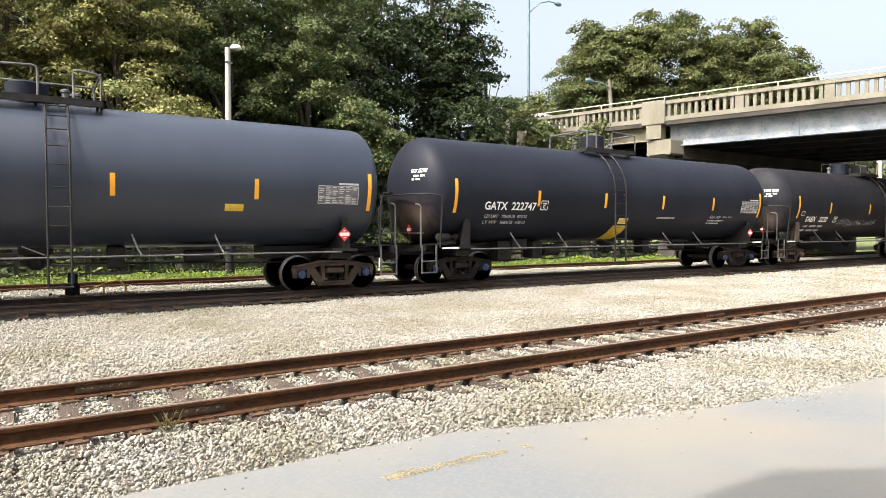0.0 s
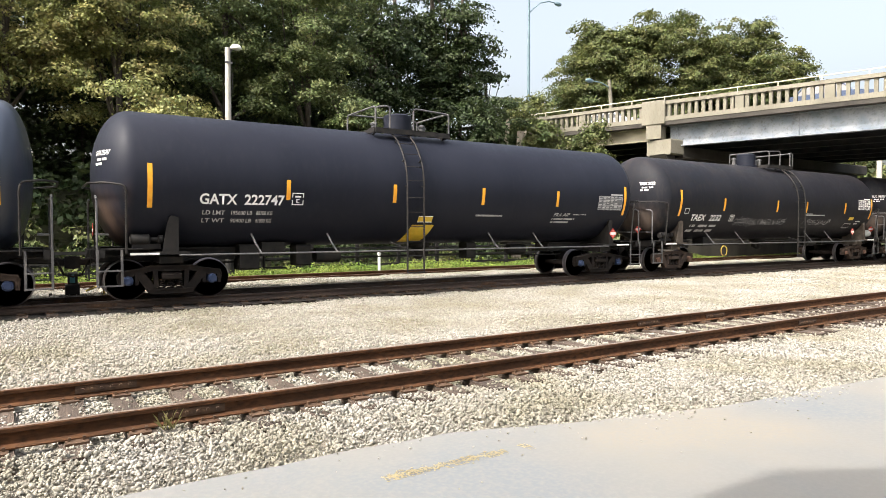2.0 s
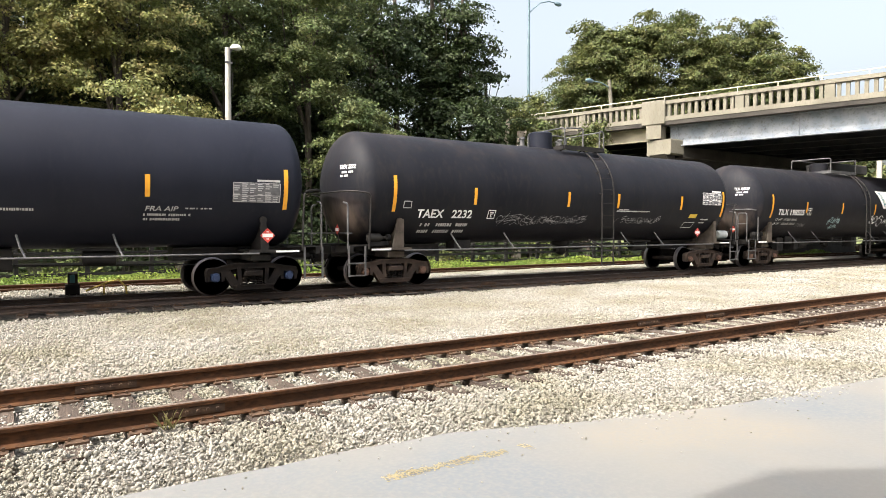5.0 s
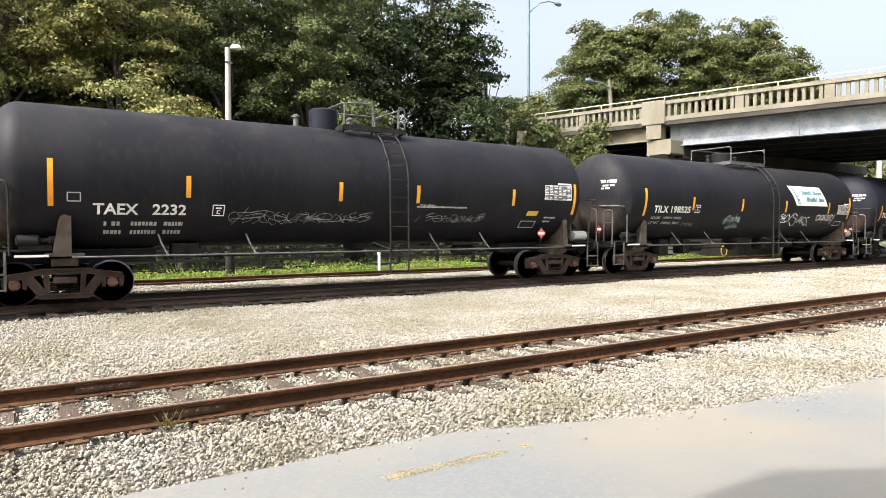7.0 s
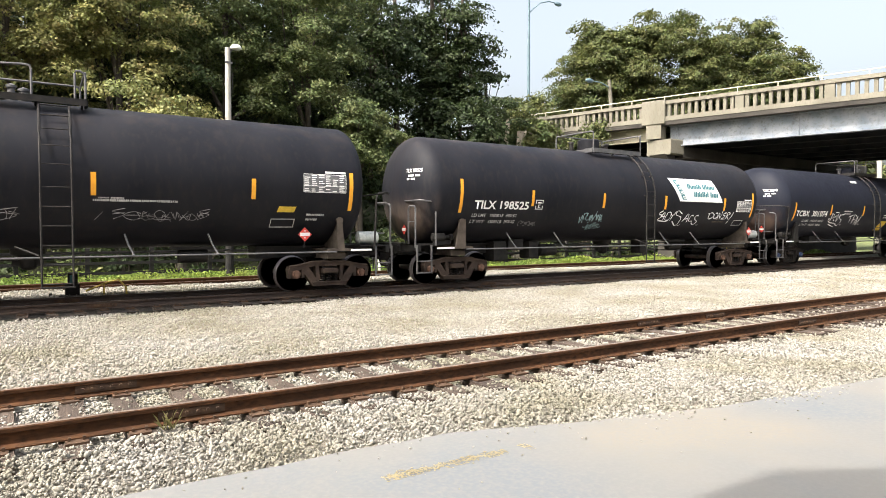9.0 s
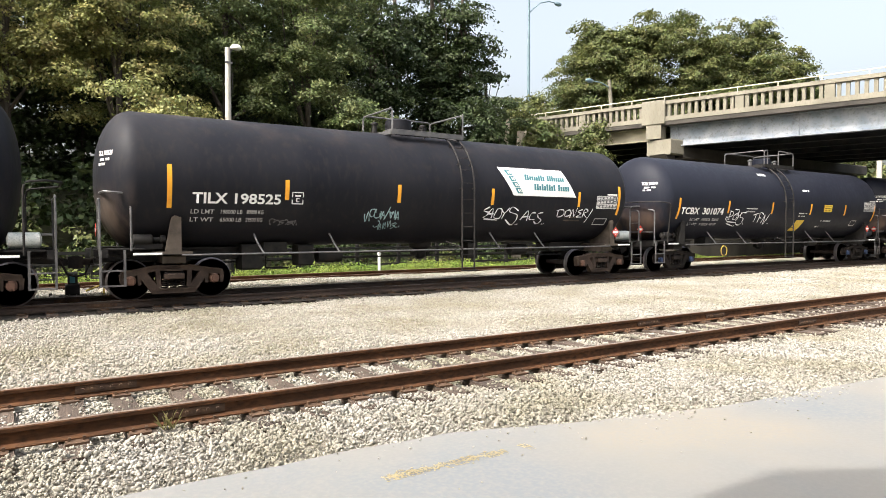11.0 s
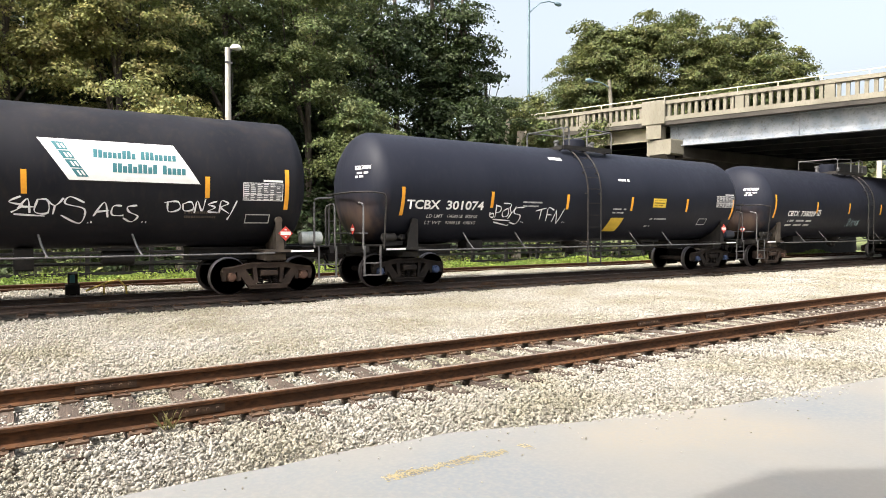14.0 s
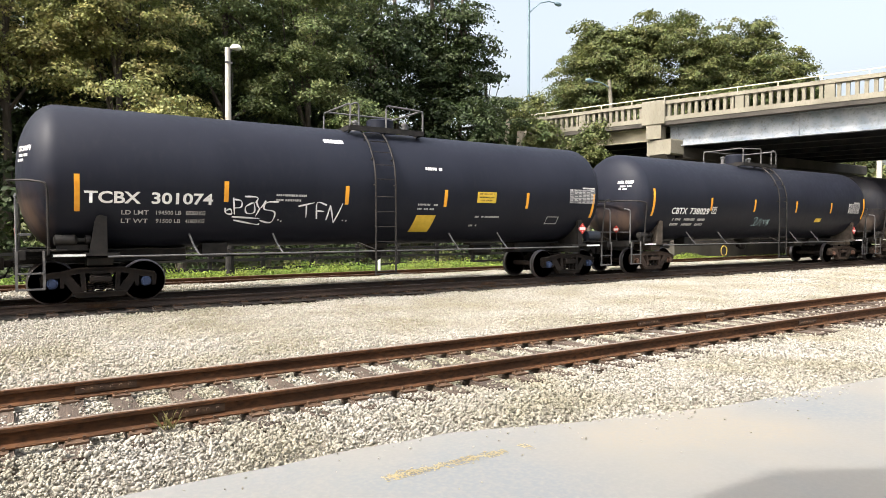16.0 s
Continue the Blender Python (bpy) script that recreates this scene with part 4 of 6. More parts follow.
    for i in range(rows):
        for j in range(cols):
            if rng.random() < 0.86:
                w = rng.uniform(0.55, 0.9)
                decal(g, px + pw * j / cols + 0.012, px + pw * (j + w) / cols, pz + ph * i / rows + 0.012, pz + ph * (i + 1) / rows - 0.014, n=1, lift=0.009)
    decal(g, px + pw * 0.5, px + pw, pz + ph + 0.04, pz + ph + 0.09, n=1)
    for zz in (pz - 0.012, pz + ph, pz + ph * 0.33):
        decal(g, px - 0.01, px + pw + 0.01, zz, zz + 0.012, n=1, lift=0.009)
    for xx in (px - 0.012, px + pw):
        decal(g, xx, xx + 0.012, pz, pz + ph, n=3, lift=0.009)
    tagged(part("data_panel", g, FADED if old else WHITE, root, "lined white data panel with worn print"), kind="stuff")
    part("hazard_placard", placard_form(placard[0], placard[2] if len(placard) > 2 else -1.46, placard[1]), [RED, WHITE], root, "red and white diamond hazard placard")
    g = Form()
    hold = (placard[2] if len(placard) > 2 else -1.46) + 0.035
    g.tube([(placard[0], hold, placard[1] + 0.1), (placard[0], hold + 0.02, 1.15)], 0.02, 6)
    part("placard_holder", g, STEEL, root)
    if key != "P":
        for s in (-1, 1):
            g = Form()
            g.box(*sorted((s * 7.42, s * 8.02)), -1.462, -1.444, 1.055, 1.105)
            part("sill_label", g, WHITE, root, "white reflective sill label")
        g = Form()
        g.lathe([(-8.0, 0.06), (-7.97, 0.12), (-7.6, 0.12), (-7.55, 0.05), (-7.42, 0.05), (-7.40, 0.10), (-7.30, 0.10)], "x", 14, (0, -1.12, 1.40))
        g.box(-7.95, -7.35, -1.16, -1.08, 1.18, 1.30)
        part("brake_cylinder", g, STEEL, root, smooth=40)
    if tank_paint:
        g = Form()
        g.lathe([(7.78, 0.06), (7.82, 0.17), (8.38, 0.17), (8.42, 0.06)], "x", 16, (0, -1.0, 1.40))
        part("air_reservoir", g, tank_paint, root, "painted air reservoir cylinder", smooth=40)
    # letters and figures
    if mark:
        for text, x0, x1 in ((mark[0], mark[2], mark[3]), (mark[1], mark[4], mark[5])):
            me = lettering(text, x0, x1, mark[6], mark[7], 0.0, 0.024)
            me.materials.append(WHITE)
            part("lettering", me, None, root, "white stencilled lettering")
        xa, xb, z = mark[2], mark[5], mark[6]
        if weights:
            w0, w1 = weights[0], weights[1]
            wide = w1 - w0
            for row, dz in ((weights[2], 0.235), (weights[3], 0.42)):
                for text, a, b in zip(row, (0.0, 0.40, 0.76), (0.31, 0.70, 1.0)):
                    me = lettering(text, w0 + wide * a, w0 + wide * b, z - dz, 0.095, 0.0, 0.012)
                    me.materials.append(FADED)
                    part("lettering", me, None, root, "small white stencilled weights")
        else:
            g = Form()
            for k, dz in enumerate((0.24, 0.43)):
                small_print(g, xa + 0.22, xa + (xb - xa) * 0.30, z - dz, 0.085, k + 3)
                small_print(g, xa + (xb - xa) * 0.40, xa + (xb - xa) * 0.68, z - dz, 0.085, k + 13)
                small_print(g, xa + (xb - xa) * 0.76, xb - 0.05, z - dz, 0.085, k + 23)
            tagged(part("stencil_line", g, FADED, root, "rows of small worn white stencil print"), kind="stuff")
        me = head_lettering(mark[0] + " " + mark[1], -0.66, -1.22, 3.28, 0.115)
        me.materials.append(WHITE)
        part("lettering", me, None, root, "small white stencilled lettering on the tank head")
        g = Form()
        for k, (z, n) in enumerate(((3.16, 9), (3.06, 6))):
            for i in range(n):
                if (i * 7 + k) % 5:
                    y = -0.72 - 0.052 * i
                    x = on_head(y, z, 0.012)
                    g.box(x - 0.003, x + 0.02, y - 0.038, y, z, z + 0.058)
        tagged(part("end_mark", g, WHITE, root, "small white print on the tank head"), kind="stuff")
        g, y, z, r = Form(), -0.70, 1.62, 0.15
        x = -8.70
        g.add([(a, y + b, z + c) for a in (x, x + 0.01) for b, c in ((0, -r), (-r, 0), (0, r), (r, 0))],
              [(0, 1, 2, 3), (7, 6, 5, 4), (0, 4, 5, 1), (1, 5, 6, 2), (2, 6, 7, 3), (3, 7, 4, 0)])
        g.slot = 1
        g.box(x - 0.004, x - 0.001, y - r * 0.7, y + r * 0.7, z - 0.04, z + 0.04)
        part("hazard_placard", g, [RED, WHITE], root, "red and white diamond hazard placard")
        g = Form()
        g.tube([(x + 0.02, y, z), (x + 0.05, y, 1.18)], 0.018, 6)
        part("placard_holder", g, STEEL, root)
    return root


def strips_at(xs, tall=(0, 5), z=(2.36, 2.85), end=(2.12, 3.10)):
    return tuple((x, *end) if i in tall else (x, z[0], z[1]) for i, x in enumerate(xs))


BLACK_LABEL = "black cylindrical railway tank car with orange reflective strips"
car_p = tank_car("P", "bluish-black glossy tank car with grey data panel", TANK_BLUE, CAPBLUE, strips_at((-7.7, -4.6, -1.5, 1.62, 4.73, 7.74)), None,
                 (0.41, 0.83), (-1.0, 1.5), (0.1, 0.42, 0.4), 0, (6.31, 2.30, 1.1, 0.44, True), (7.08, 1.5))
car_g = tank_car("G", "black tank car with white lettering and yellow patch", TANK, CAPBLUE, strips_at((-7.62, -4.46, -1.47, 1.52, 4.49, 7.63)),
                 ("GATX", "222747", -6.56, -5.70, -5.53, -4.55, 2.22, 0.25), (-1.16, -0.63), (-1.75, 0.72), (-0.52, 0.42, 0.56), 0, (6.36, 2.30, 1.12, 0.44, True), (7.21, 1.48), (-6.48, -4.82, ("LD LMT", "195600 LB", "88700 KG"), ("LT WT", "90400 LB", "41000 KG")))
car_ta = tank_car("TA", "dusty black tank car with faint graffiti scrawls", TANK_OLD, CAPRUST, strips_at((-7.37, -4.67, -0.92, 1.41, 4.81, 7.36)),
                  ("TAEX", "2232", -6.60, -5.70, -5.42, -4.70, 1.96, 0.24), (0.45, 1.01), (-0.55, 1.35), (-0.76, 0.40, 0.50), 0, (6.07, 2.58, 1.13, 0.44, False), (6.20, 1.5, -1.30), None, PALE)
car_ti = tank_car("TI", "black tank car with white banner and graffiti tags", TANK_OLD, CAPRUST, strips_at((-7.27, -4.55, -1.39, 1.81, 5.38, 7.27)),
                  ("TILX", "198525", -6.78, -5.98, -5.82, -4.70, 2.24, 0.25), (0.60, 1.03), (-1.28, 1.16), (-0.55, 0.40, 0.42), 1, (6.21, 2.34, 0.95, 0.40, False), (7.28, 1.53), (-6.80, -5.10, ("LD LMT", "198000 LB", "89800 KG"), ("LT WT", "65000 LB", "29500 KG")), PALE)
car_tc = tank_car("TC", "black tank car with white tags and yellow decals", TANK, CAPBLUE, strips_at((-7.57, -4.50, -1.42, 1.65, 4.69, 7.56), (0, 5), (2.28, 2.76), (2.02, 2.80)),
                  ("TCBX", "301074", -7.44, -6.34, -6.12, -4.80, 2.20, 0.26), (-0.66, -0.06), (-1.05, 1.28), (0.35, 0.40, 0.36), 0, (6.49, 2.50, 1.1, 0.42, True), (7.20, 1.65), (-6.72, -4.95, ("LD LMT", "194500 LB", "88200 KG"), ("LT WT", "91500 LB", "41800 KG")), TANK_BLUE)
car_cb = tank_car("CB", BLACK_LABEL, TANK, CAPRUST, strips_at((-7.72, -4.34, -1.42, 1.74, 4.69, 7.75)),
                  ("CBTX", "738029", -6.66, -5.76, -5.60, -4.42, 2.20, 0.24), (0.15, 0.70), (-1.3, 1.2), (-0.4, 0.42, 0.42), 0, (6.3, 2.4, 1.0, 0.42, True), (7.2, 1.55))
car_n = tank_car("N", BLACK_LABEL, TANK_OLD, CAPRUST, strips_at((-7.6, -4.5, -1.4, 1.7, 4.7, 7.6)), None,
                 (0.2, 0.75), (-1.2, 1.3), (-0.4, 0.42, 0.45), 0, (6.3, 2.4, 1.0, 0.42, True), (7.2, 1.55))
CARS = [car_p, car_g, car_ta, car_ti, car_tc, car_cb, car_n]


def frame_plate(car, x, z, w, h, material=WHITE, label="small square outlined plate mark", letter=True):
    g, b = Form(), 0.022
    decal(g, x, x + w, z, z + b, n=1)
    decal(g, x, x + w, z + h - b, z + h, n=1)
    decal(g, x, x + b, z, z + h, n=1)
    decal(g, x + w - b, x + w, z, z + h, n=1)
    if letter:
        decal(g, x + w * 0.25, x + w * 0.75, z + h * 0.62, z + h * 0.76, n=1)
        decal(g, x + w * 0.36, x + w * 0.64, z + h * 0.44, z + h * 0.50, n=1)
        decal(g, x + w * 0.36, x + w * 0.64, z + h * 0.18, z + h * 0.24, n=1)
        decal(g, x + w * 0.36, x + w * 0.46, z + h * 0.18, z + h * 0.50, n=1)
    part("plate_mark", g, material, car, label)


def patch(car, x0, x1, z0, z1, skew=0.0, label="yellow decal", material=YELLOW, name="decal"):
    part(name, decal(Form(), x0, x1, z0, z1, skew), material, car, label)


def prints(car, lines, material=FADED, label="small worn stencil print"):
    g = Form()
    for i, (x0, x1, z, h) in enumerate(lines):
        small_print(g, x0, x1, z, h, i + int(abs(x0) * 10))
    tagged(part("small_stencil", g, material, car, label), kind="stuff")


def graffiti(car, form, material, label):
    part("graffiti", form, material, car, label)


# black bluish car
patch(car_p, 4.00, 4.44, 2.07, 2.24)
prints(car_p, [(4.05, 4.4, 2.12, 0.05), (6.1, 6.6, 1.6, 0.05)], STEEL)
prints(car_p, [(-1.2, -0.8, 2.2, 0.06), (-1.2, -0.7, 2.0, 0.06)], YELLOW)
# first black car
frame_plate(car_g, -4.36, 2.24, 0.30, 0.30)
patch(car_g, -0.83, -0.09, 1.27, 1.76, 0.2, "large yellow parallelogram patch")
patch(car_g, -0.60, -0.125, 1.83, 2.01, 0.0, "small yellow lined label")
frame_plate(car_g, -0.60, 1.83, 0.475, 0.18, WHITE, "thin white border line", False)
prints(car_g, [(1.35, 2.35, 2.02, 0.05), (4.42, 5.5, 1.94, 0.05), (4.42, 5.2, 1.84, 0.05), (5.3, 5.9, 2.1, 0.03)])
me = lettering("FRA AIP", 4.45, 5.15, 2.05, 0.11, 0.2, 0.01)
me.materials.append(FADED)
part("lettering", me, None, car_g, "small white stencilled lettering")
# dusty car with faint scrawls
frame_plate(car_ta, -4.12, 1.95, 0.28, 0.26)
frame_plate(car_ta, -7.08, 2.22, 0.26, 0.2, FADED, letter=False)
prints(car_ta, [(1.4, 3.1, 2.24, 0.045), (1.5, 2.0, 2.3, 0.03)], FADED)
graffiti(car_ta, tag_scrawl(-3.75, 0.0, 1.80, 2.12, 13, 4, 0.017, 6), SPRAY_G, "thin faded white graffiti scrawl")
graffiti(car_ta, tag_scrawl(-3.6, 0.1, 1.78, 2.06, 17, 14, 0.013, 6), SPRAY_G, "thin faded white graffiti scrawl")
graffiti(car_ta, tag_scrawl(2.3, 3.7, 1.84, 2.06, 8, 19, 0.013, 6), SPRAY_G, "thin faded white graffiti scrawl")
graffiti(car_ta, tag_scrawl(1.45, 3.85, 1.80, 2.08, 8, 9, 0.015, 6), SPRAY_G, "thin faded white graffiti scrawl")
patch(car_ta, 5.42, 5.86, 2.06, 2.20, 0.3)
frame_plate(car_ta, 5.30, 1.68, 0.62, 0.22, FADED, "outlined worn label", False)
prints(car_ta, [(6.2, 6.7, 1.98, 0.05), (6.2, 6.5, 1.86, 0.05)])
# car with the banner
frame_plate(car_ti, -4.42, 2.26, 0.30, 0.30)


def banner(car):
    part("banner", decal(Form(), 2.60, 5.22, 2.67, 3.53, -0.65, 0.007, 8), WHITE, car, "white slanted banner panel")
    g = Form()
    decal(g, 2.57, 5.26, 2.64, 2.67, -0.65, 0.0065, 1)
    part("banner_edge", g, STEEL, car)
    for i in range(4):
        z = 2.74 + i * 0.185
        x = 2.80 - 0.65 * (z - 2.67)
        part("banner_square", decal(Form(), x, x + 0.21, z, z + 0.165, -0.65, 0.011, 1), TEAL, car, "teal logo square")
        g = Form()
        decal(g, x + 0.05, x + 0.09, z + 0.03, z + 0.13, -0.65, 0.014, 1)
        decal(g, x + 0.12, x + 0.16, z + 0.03, z + 0.13, -0.65, 0.014, 1)
        decal(g, x + 0.09, x + 0.12, z + 0.07, z + 0.10, -0.65, 0.014, 1)
        part("banner_square_mark", g, WHITE, car)
    for (x0, x1, z, h, material, seed) in ((3.06, 4.72, 3.16, 0.18, TEAL, 3), (3.42, 4.92, 2.86, 0.20, TEAL, 8)):
        rng = random.Random(seed)
        words = (9, 8) if seed == 3 else (9, 5)
        pitch = (x1 - x0) / (sum(words) + 1)
        for k in range(sum(words)):
            x = x0 + pitch * (k + (1 if k >= words[0] else 0))
            tall = k in (0, words[0]) or rng.random() < 0.3
            part("banner_bar", decal(Form(), x, x + pitch * 0.80, z, z + h * (1.0 if tall else 0.72), 0.0, 0.011, 1), material, car)


banner(car_ti)
def sprayed(x0, x1, z0, z1, marks, w=0.044):
    f = Form()
    for m in marks:
        stroke(f, [(x0 + (x1 - x0) * a, z0 + (z1 - z0) * b) for a, b in m], w)
    return f


graffiti(car_ti, sprayed(1.55, 3.0, 1.74, 2.32, [
    [(0.14, 0.98), (0.0, 0.78), (0.16, 0.66), (0.02, 0.42)], [(0.10, 0.55), (0.22, 0.9), (0.24, 0.4)], [(0.12, 0.62), (0.30, 0.62)],
    [(0.34, 0.88), (0.30, 0.45), (0.46, 0.42), (0.46, 0.86), (0.34, 0.88)], [(0.44, 0.9), (0.55, 0.68), (0.66, 0.95)], [(0.55, 0.68), (0.52, 0.36)],
    [(0.92, 0.80), (0.74, 1.0), (0.68, 0.75), (0.92, 0.56), (0.86, 0.05), (0.62, 0.34)], [(0.05, 0.36), (0.42, 0.30)], [(0.96, 0.08), (0.97, 0.06)], [(1.0, 0.1), (1.02, 0.08)]]),
    SPRAY, "looping white spray-painted tag")
graffiti(car_ti, sprayed(3.05, 4.12, 1.76, 2.22, [
    [(0.0, 0.35), (0.20, 1.0), (0.26, 0.30)], [(0.05, 0.55), (0.28, 0.62)], [(0.52, 0.85), (0.36, 0.82), (0.34, 0.42), (0.55, 0.40)],
    [(0.80, 0.88), (0.62, 0.80), (0.66, 0.56), (0.82, 0.36), (0.70, 0.10), (0.54, 0.28)], [(0.90, 0.1), (0.92, 0.08)], [(0.97, 0.1), (0.99, 0.08)]]),
    SPRAY, "looping white spray-painted tag")
graffiti(car_ti, sprayed(4.46, 6.1, 1.84, 2.34, [
    [(0.04, 0.85), (0.06, 0.40), (0.20, 0.52), (0.17, 0.85), (0.0, 0.80)], [(0.24, 0.75), (0.26, 0.45), (0.38, 0.52), (0.35, 0.85), (0.24, 0.75)],
    [(0.40, 0.35), (0.43, 0.90), (0.50, 0.45), (0.54, 1.0)], [(0.70, 0.90), (0.58, 0.75), (0.68, 0.62), (0.58, 0.42), (0.72, 0.40)],
    [(0.74, 0.38), (0.76, 0.92), (0.86, 0.80), (0.76, 0.62), (0.88, 0.35)], [(0.98, 0.95), (0.90, 0.3), (0.86, 0.05)]]),
    SPRAY, "looping white spray-painted tag")
graffiti(car_ti, tag_scrawl(-2.35, -1.30, 1.86, 2.20, 7, 21, 0.035, 6), SPRAY_T, "pale teal bushy graffiti scrawl")
graffiti(car_ti, tag_scrawl(-2.0, -1.2, 1.64, 1.86, 6, 23, 0.025, 5), SPRAY_T, "pale teal bushy graffiti scrawl")
graffiti(car_ti, tag_scrawl(-4.9, -4.2, 1.74, 1.90, 6, 27, 0.03, 5), DIM, "grey smudged graffiti")
prints(car_ti, [(4.9, 5.7, 2.00, 0.05), (4.9, 5.6, 1.90, 0.05)], DUSTY)
frame_plate(car_ti, 6.3, 1.78, 0.6, 0.22, FADED, "outlined worn label", False)
# car with yellow decals
graffiti(car_tc, sprayed(-4.55, -3.2, 1.70, 2.42, [
    [(0.03, 0.62), (0.05, 0.45), (0.15, 0.42), (0.12, 0.58), (0.02, 0.50)], [(0.16, 0.95), (0.20, 0.40)], [(0.16, 0.90), (0.30, 0.85), (0.30, 0.65), (0.18, 0.62)],
    [(0.36, 1.0), (0.58, 0.98), (0.56, 0.80)], [(0.50, 0.80), (0.38, 0.65), (0.42, 0.45), (0.55, 0.50), (0.52, 0.82)], [(0.56, 0.85), (0.64, 0.62), (0.74, 0.88)], [(0.64, 0.62), (0.58, 0.35)],
    [(0.98, 0.85), (0.76, 0.82), (0.72, 0.60), (0.92, 0.50), (0.88, 0.15), (0.66, 0.22)], [(0.16, 0.33), (0.66, 0.28)], [(0.20, 0.22), (0.62, 0.08), (0.66, 0.12)], [(1.0, 0.25), (1.02, 0.23)], [(1.06, 0.2), (1.08, 0.18)]]),
    SPRAY, "looping white spray-painted tag")
graffiti(car_tc, sprayed(-2.72, -1.5, 1.76, 2.34, [
    [(0.0, 0.78), (0.34, 0.95)], [(0.17, 0.86), (0.20, 0.30)], [(0.44, 0.25), (0.40, 0.95), (0.62, 0.85)], [(0.42, 0.6), (0.58, 0.58)],
    [(0.66, 0.20), (0.70, 0.85)], [(0.70, 0.85), (0.84, 0.08)], [(0.84, 0.08), (0.98, 0.95)], [(1.04, 0.2), (1.06, 0.18)], [(1.12, 0.18), (1.14, 0.16)]]), SPRAY, "looping white spray-painted tag")
patch(car_tc, 0.70, 1.34, 1.56, 2.03, 0.15, "yellow square decal half faded")
patch(car_tc, 2.76, 3.46, 2.42, 2.74, 0.0, "orange-yellow warning decal")
prints(car_tc, [(2.84, 3.38, 2.66, 0.04), (2.84, 3.38, 2.56, 0.04), (2.84, 3.3, 2.47, 0.04)], STEEL)
prints(car_tc, [(-3.3, -2.5, 2.45, 0.05), (-3.3, -2.6, 2.33, 0.05), (0.75, 1.4, 2.30, 0.05), (0.75, 1.3, 2.18, 0.05), (2.8, 3.7, 1.98, 0.05), (2.7, 3.0, 1.72, 0.05)])
prints(car_tc, [(-1.9, -1.35, 3.90, 0.10), (1.0, 1.55, 3.30, 0.08)], WHITE)
frame_plate(car_tc, 5.65, 1.80, 0.5, 0.24, FADED, "outlined worn label", False)
# following car
frame_plate(car_cb, -4.25, 2.24, 0.28, 0.26)
graffiti(car_cb, tag_scrawl(-1.2, 0.0, 1.76, 2.15, 6, 33, 0.03, 6), SPRAY_T, "pale teal bushy graffiti scrawl")
patch(car_cb, 3.6, 4.1, 1.95, 2.12)
patch(car_n, 2.6, 3.2, 2.3, 2.55)

# ---- road bridge ----
BRIDGE_TURN, DECK_Z = -72.78, 8.02


def bridge_point(s, off, z):
    a = radians(BRIDGE_TURN)
    return (31.39 + s * math.cos(a) - off * math.sin(a), 24.8 + s * math.sin(a) + off * math.cos(a), z)


bridge = thing("road_bridge", "cream concrete road bridge with arched balustrade and pale girders", "bridge", pose(31.39, 24.8, 0, 0, 0, BRIDGE_TURN), kind="structure")
S0, S1, W = -46.0, 215.0, 17.2
f = Form()
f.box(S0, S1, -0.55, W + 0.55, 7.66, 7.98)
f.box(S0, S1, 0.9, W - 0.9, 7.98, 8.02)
# slab in the darkened concrete, so its underside reads as shaded
part("deck", f, CONC_SHADE, bridge, "concrete deck slab, shade painted in")
for s0, s1 in ((-23, -0.15), (0.15, 24), (24.3, 48)):
    for i, y in enumerate((0.0, 2.9, 5.8, 8.7, 11.6, 14.5, 17.0)):
        f = Form()
        y = y if i else 0.17
        low = 6.46 if s0 > 0 else 6.88
        f.box(s0, s1, y, y + 0.03, low + 0.04, 7.66)
        f.box(s0, s1, y - 0.17, y + 0.20, low, low + 0.04)
        f.box(s0, s1, y - 0.17, y + 0.20, 7.62, 7.659)
        if i == 0 and s0 > 0:
            for s in (0.5, 6.75, 12.5, 18.5):
                f.box(s0 + s - 0.18, s0 + s + 0.18, y - 0.03, y - 0.001, low + 0.05, 7.5)
                f.box(s0 + s - 0.02, s0 + s + 0.02, y - 0.14, y - 0.03, low + 0.05, 7.61)
        # outer girder in its own paint, inner ones darkened to look shaded
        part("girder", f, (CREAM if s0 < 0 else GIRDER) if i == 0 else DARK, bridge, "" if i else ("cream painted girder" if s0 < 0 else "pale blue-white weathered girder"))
PAR = (-0.52, -0.24)
for y0, y1 in (PAR, (W + 0.24, W + 0.52)):
    f = Form()
    f.box(S0, S1, y0 - 0.06, y1 + 0.06, 7.90, 8.16)
    part("parapet_base", f, CONC, bridge)
    f = Form()
    f.box(S0, S1, y0 - 0.05, y1 + 0.05, 8.86, 9.06)
    part("parapet_coping", f, CONC, bridge)


def baluster_mesh():
    """A square baluster that widens into the spandrels of two round arches."""
    f, hw, r = Form(), 0.085, 0.107
    out = [(-hw, 8.16), (hw, 8.16)]
    out += [(hw + r * (1 - math.cos(a)), 8.76 + r * math.sin(a)) for a in [math.pi / 8 * i for i in range(5)]]
    out += [(hw + r, 8.86), (-hw - r, 8.86)]
    out += [(-hw - r * (1 - math.cos(a)), 8.76 + r * math.sin(a)) for a in [math.pi / 8 * i for i in range(4, -1, -1)]]
    f.slab(out, PAR[0] + 0.04, PAR[1] - 0.04)
    return f.mesh("baluster", CONC)


BAL = baluster_mesh()
f = Form()
f.box(-0.22, 0.22, PAR[0] - 0.01, PAR[1] + 0.01, 8.16, 8.86)
POST = f.mesh("parapet_post", CONC)


def bays(start, sign, n):
    s = start
    for b in range(n):
        for i in range(10):
            part("baluster", BAL, None, bridge, at=pose(s + sign * 0.384 * i, 0, 0))
        s += sign * 0.384 * 10
        part("parapet_post", POST, None, bridge, at=pose(s, 0, 0))
        s += sign * 0.384


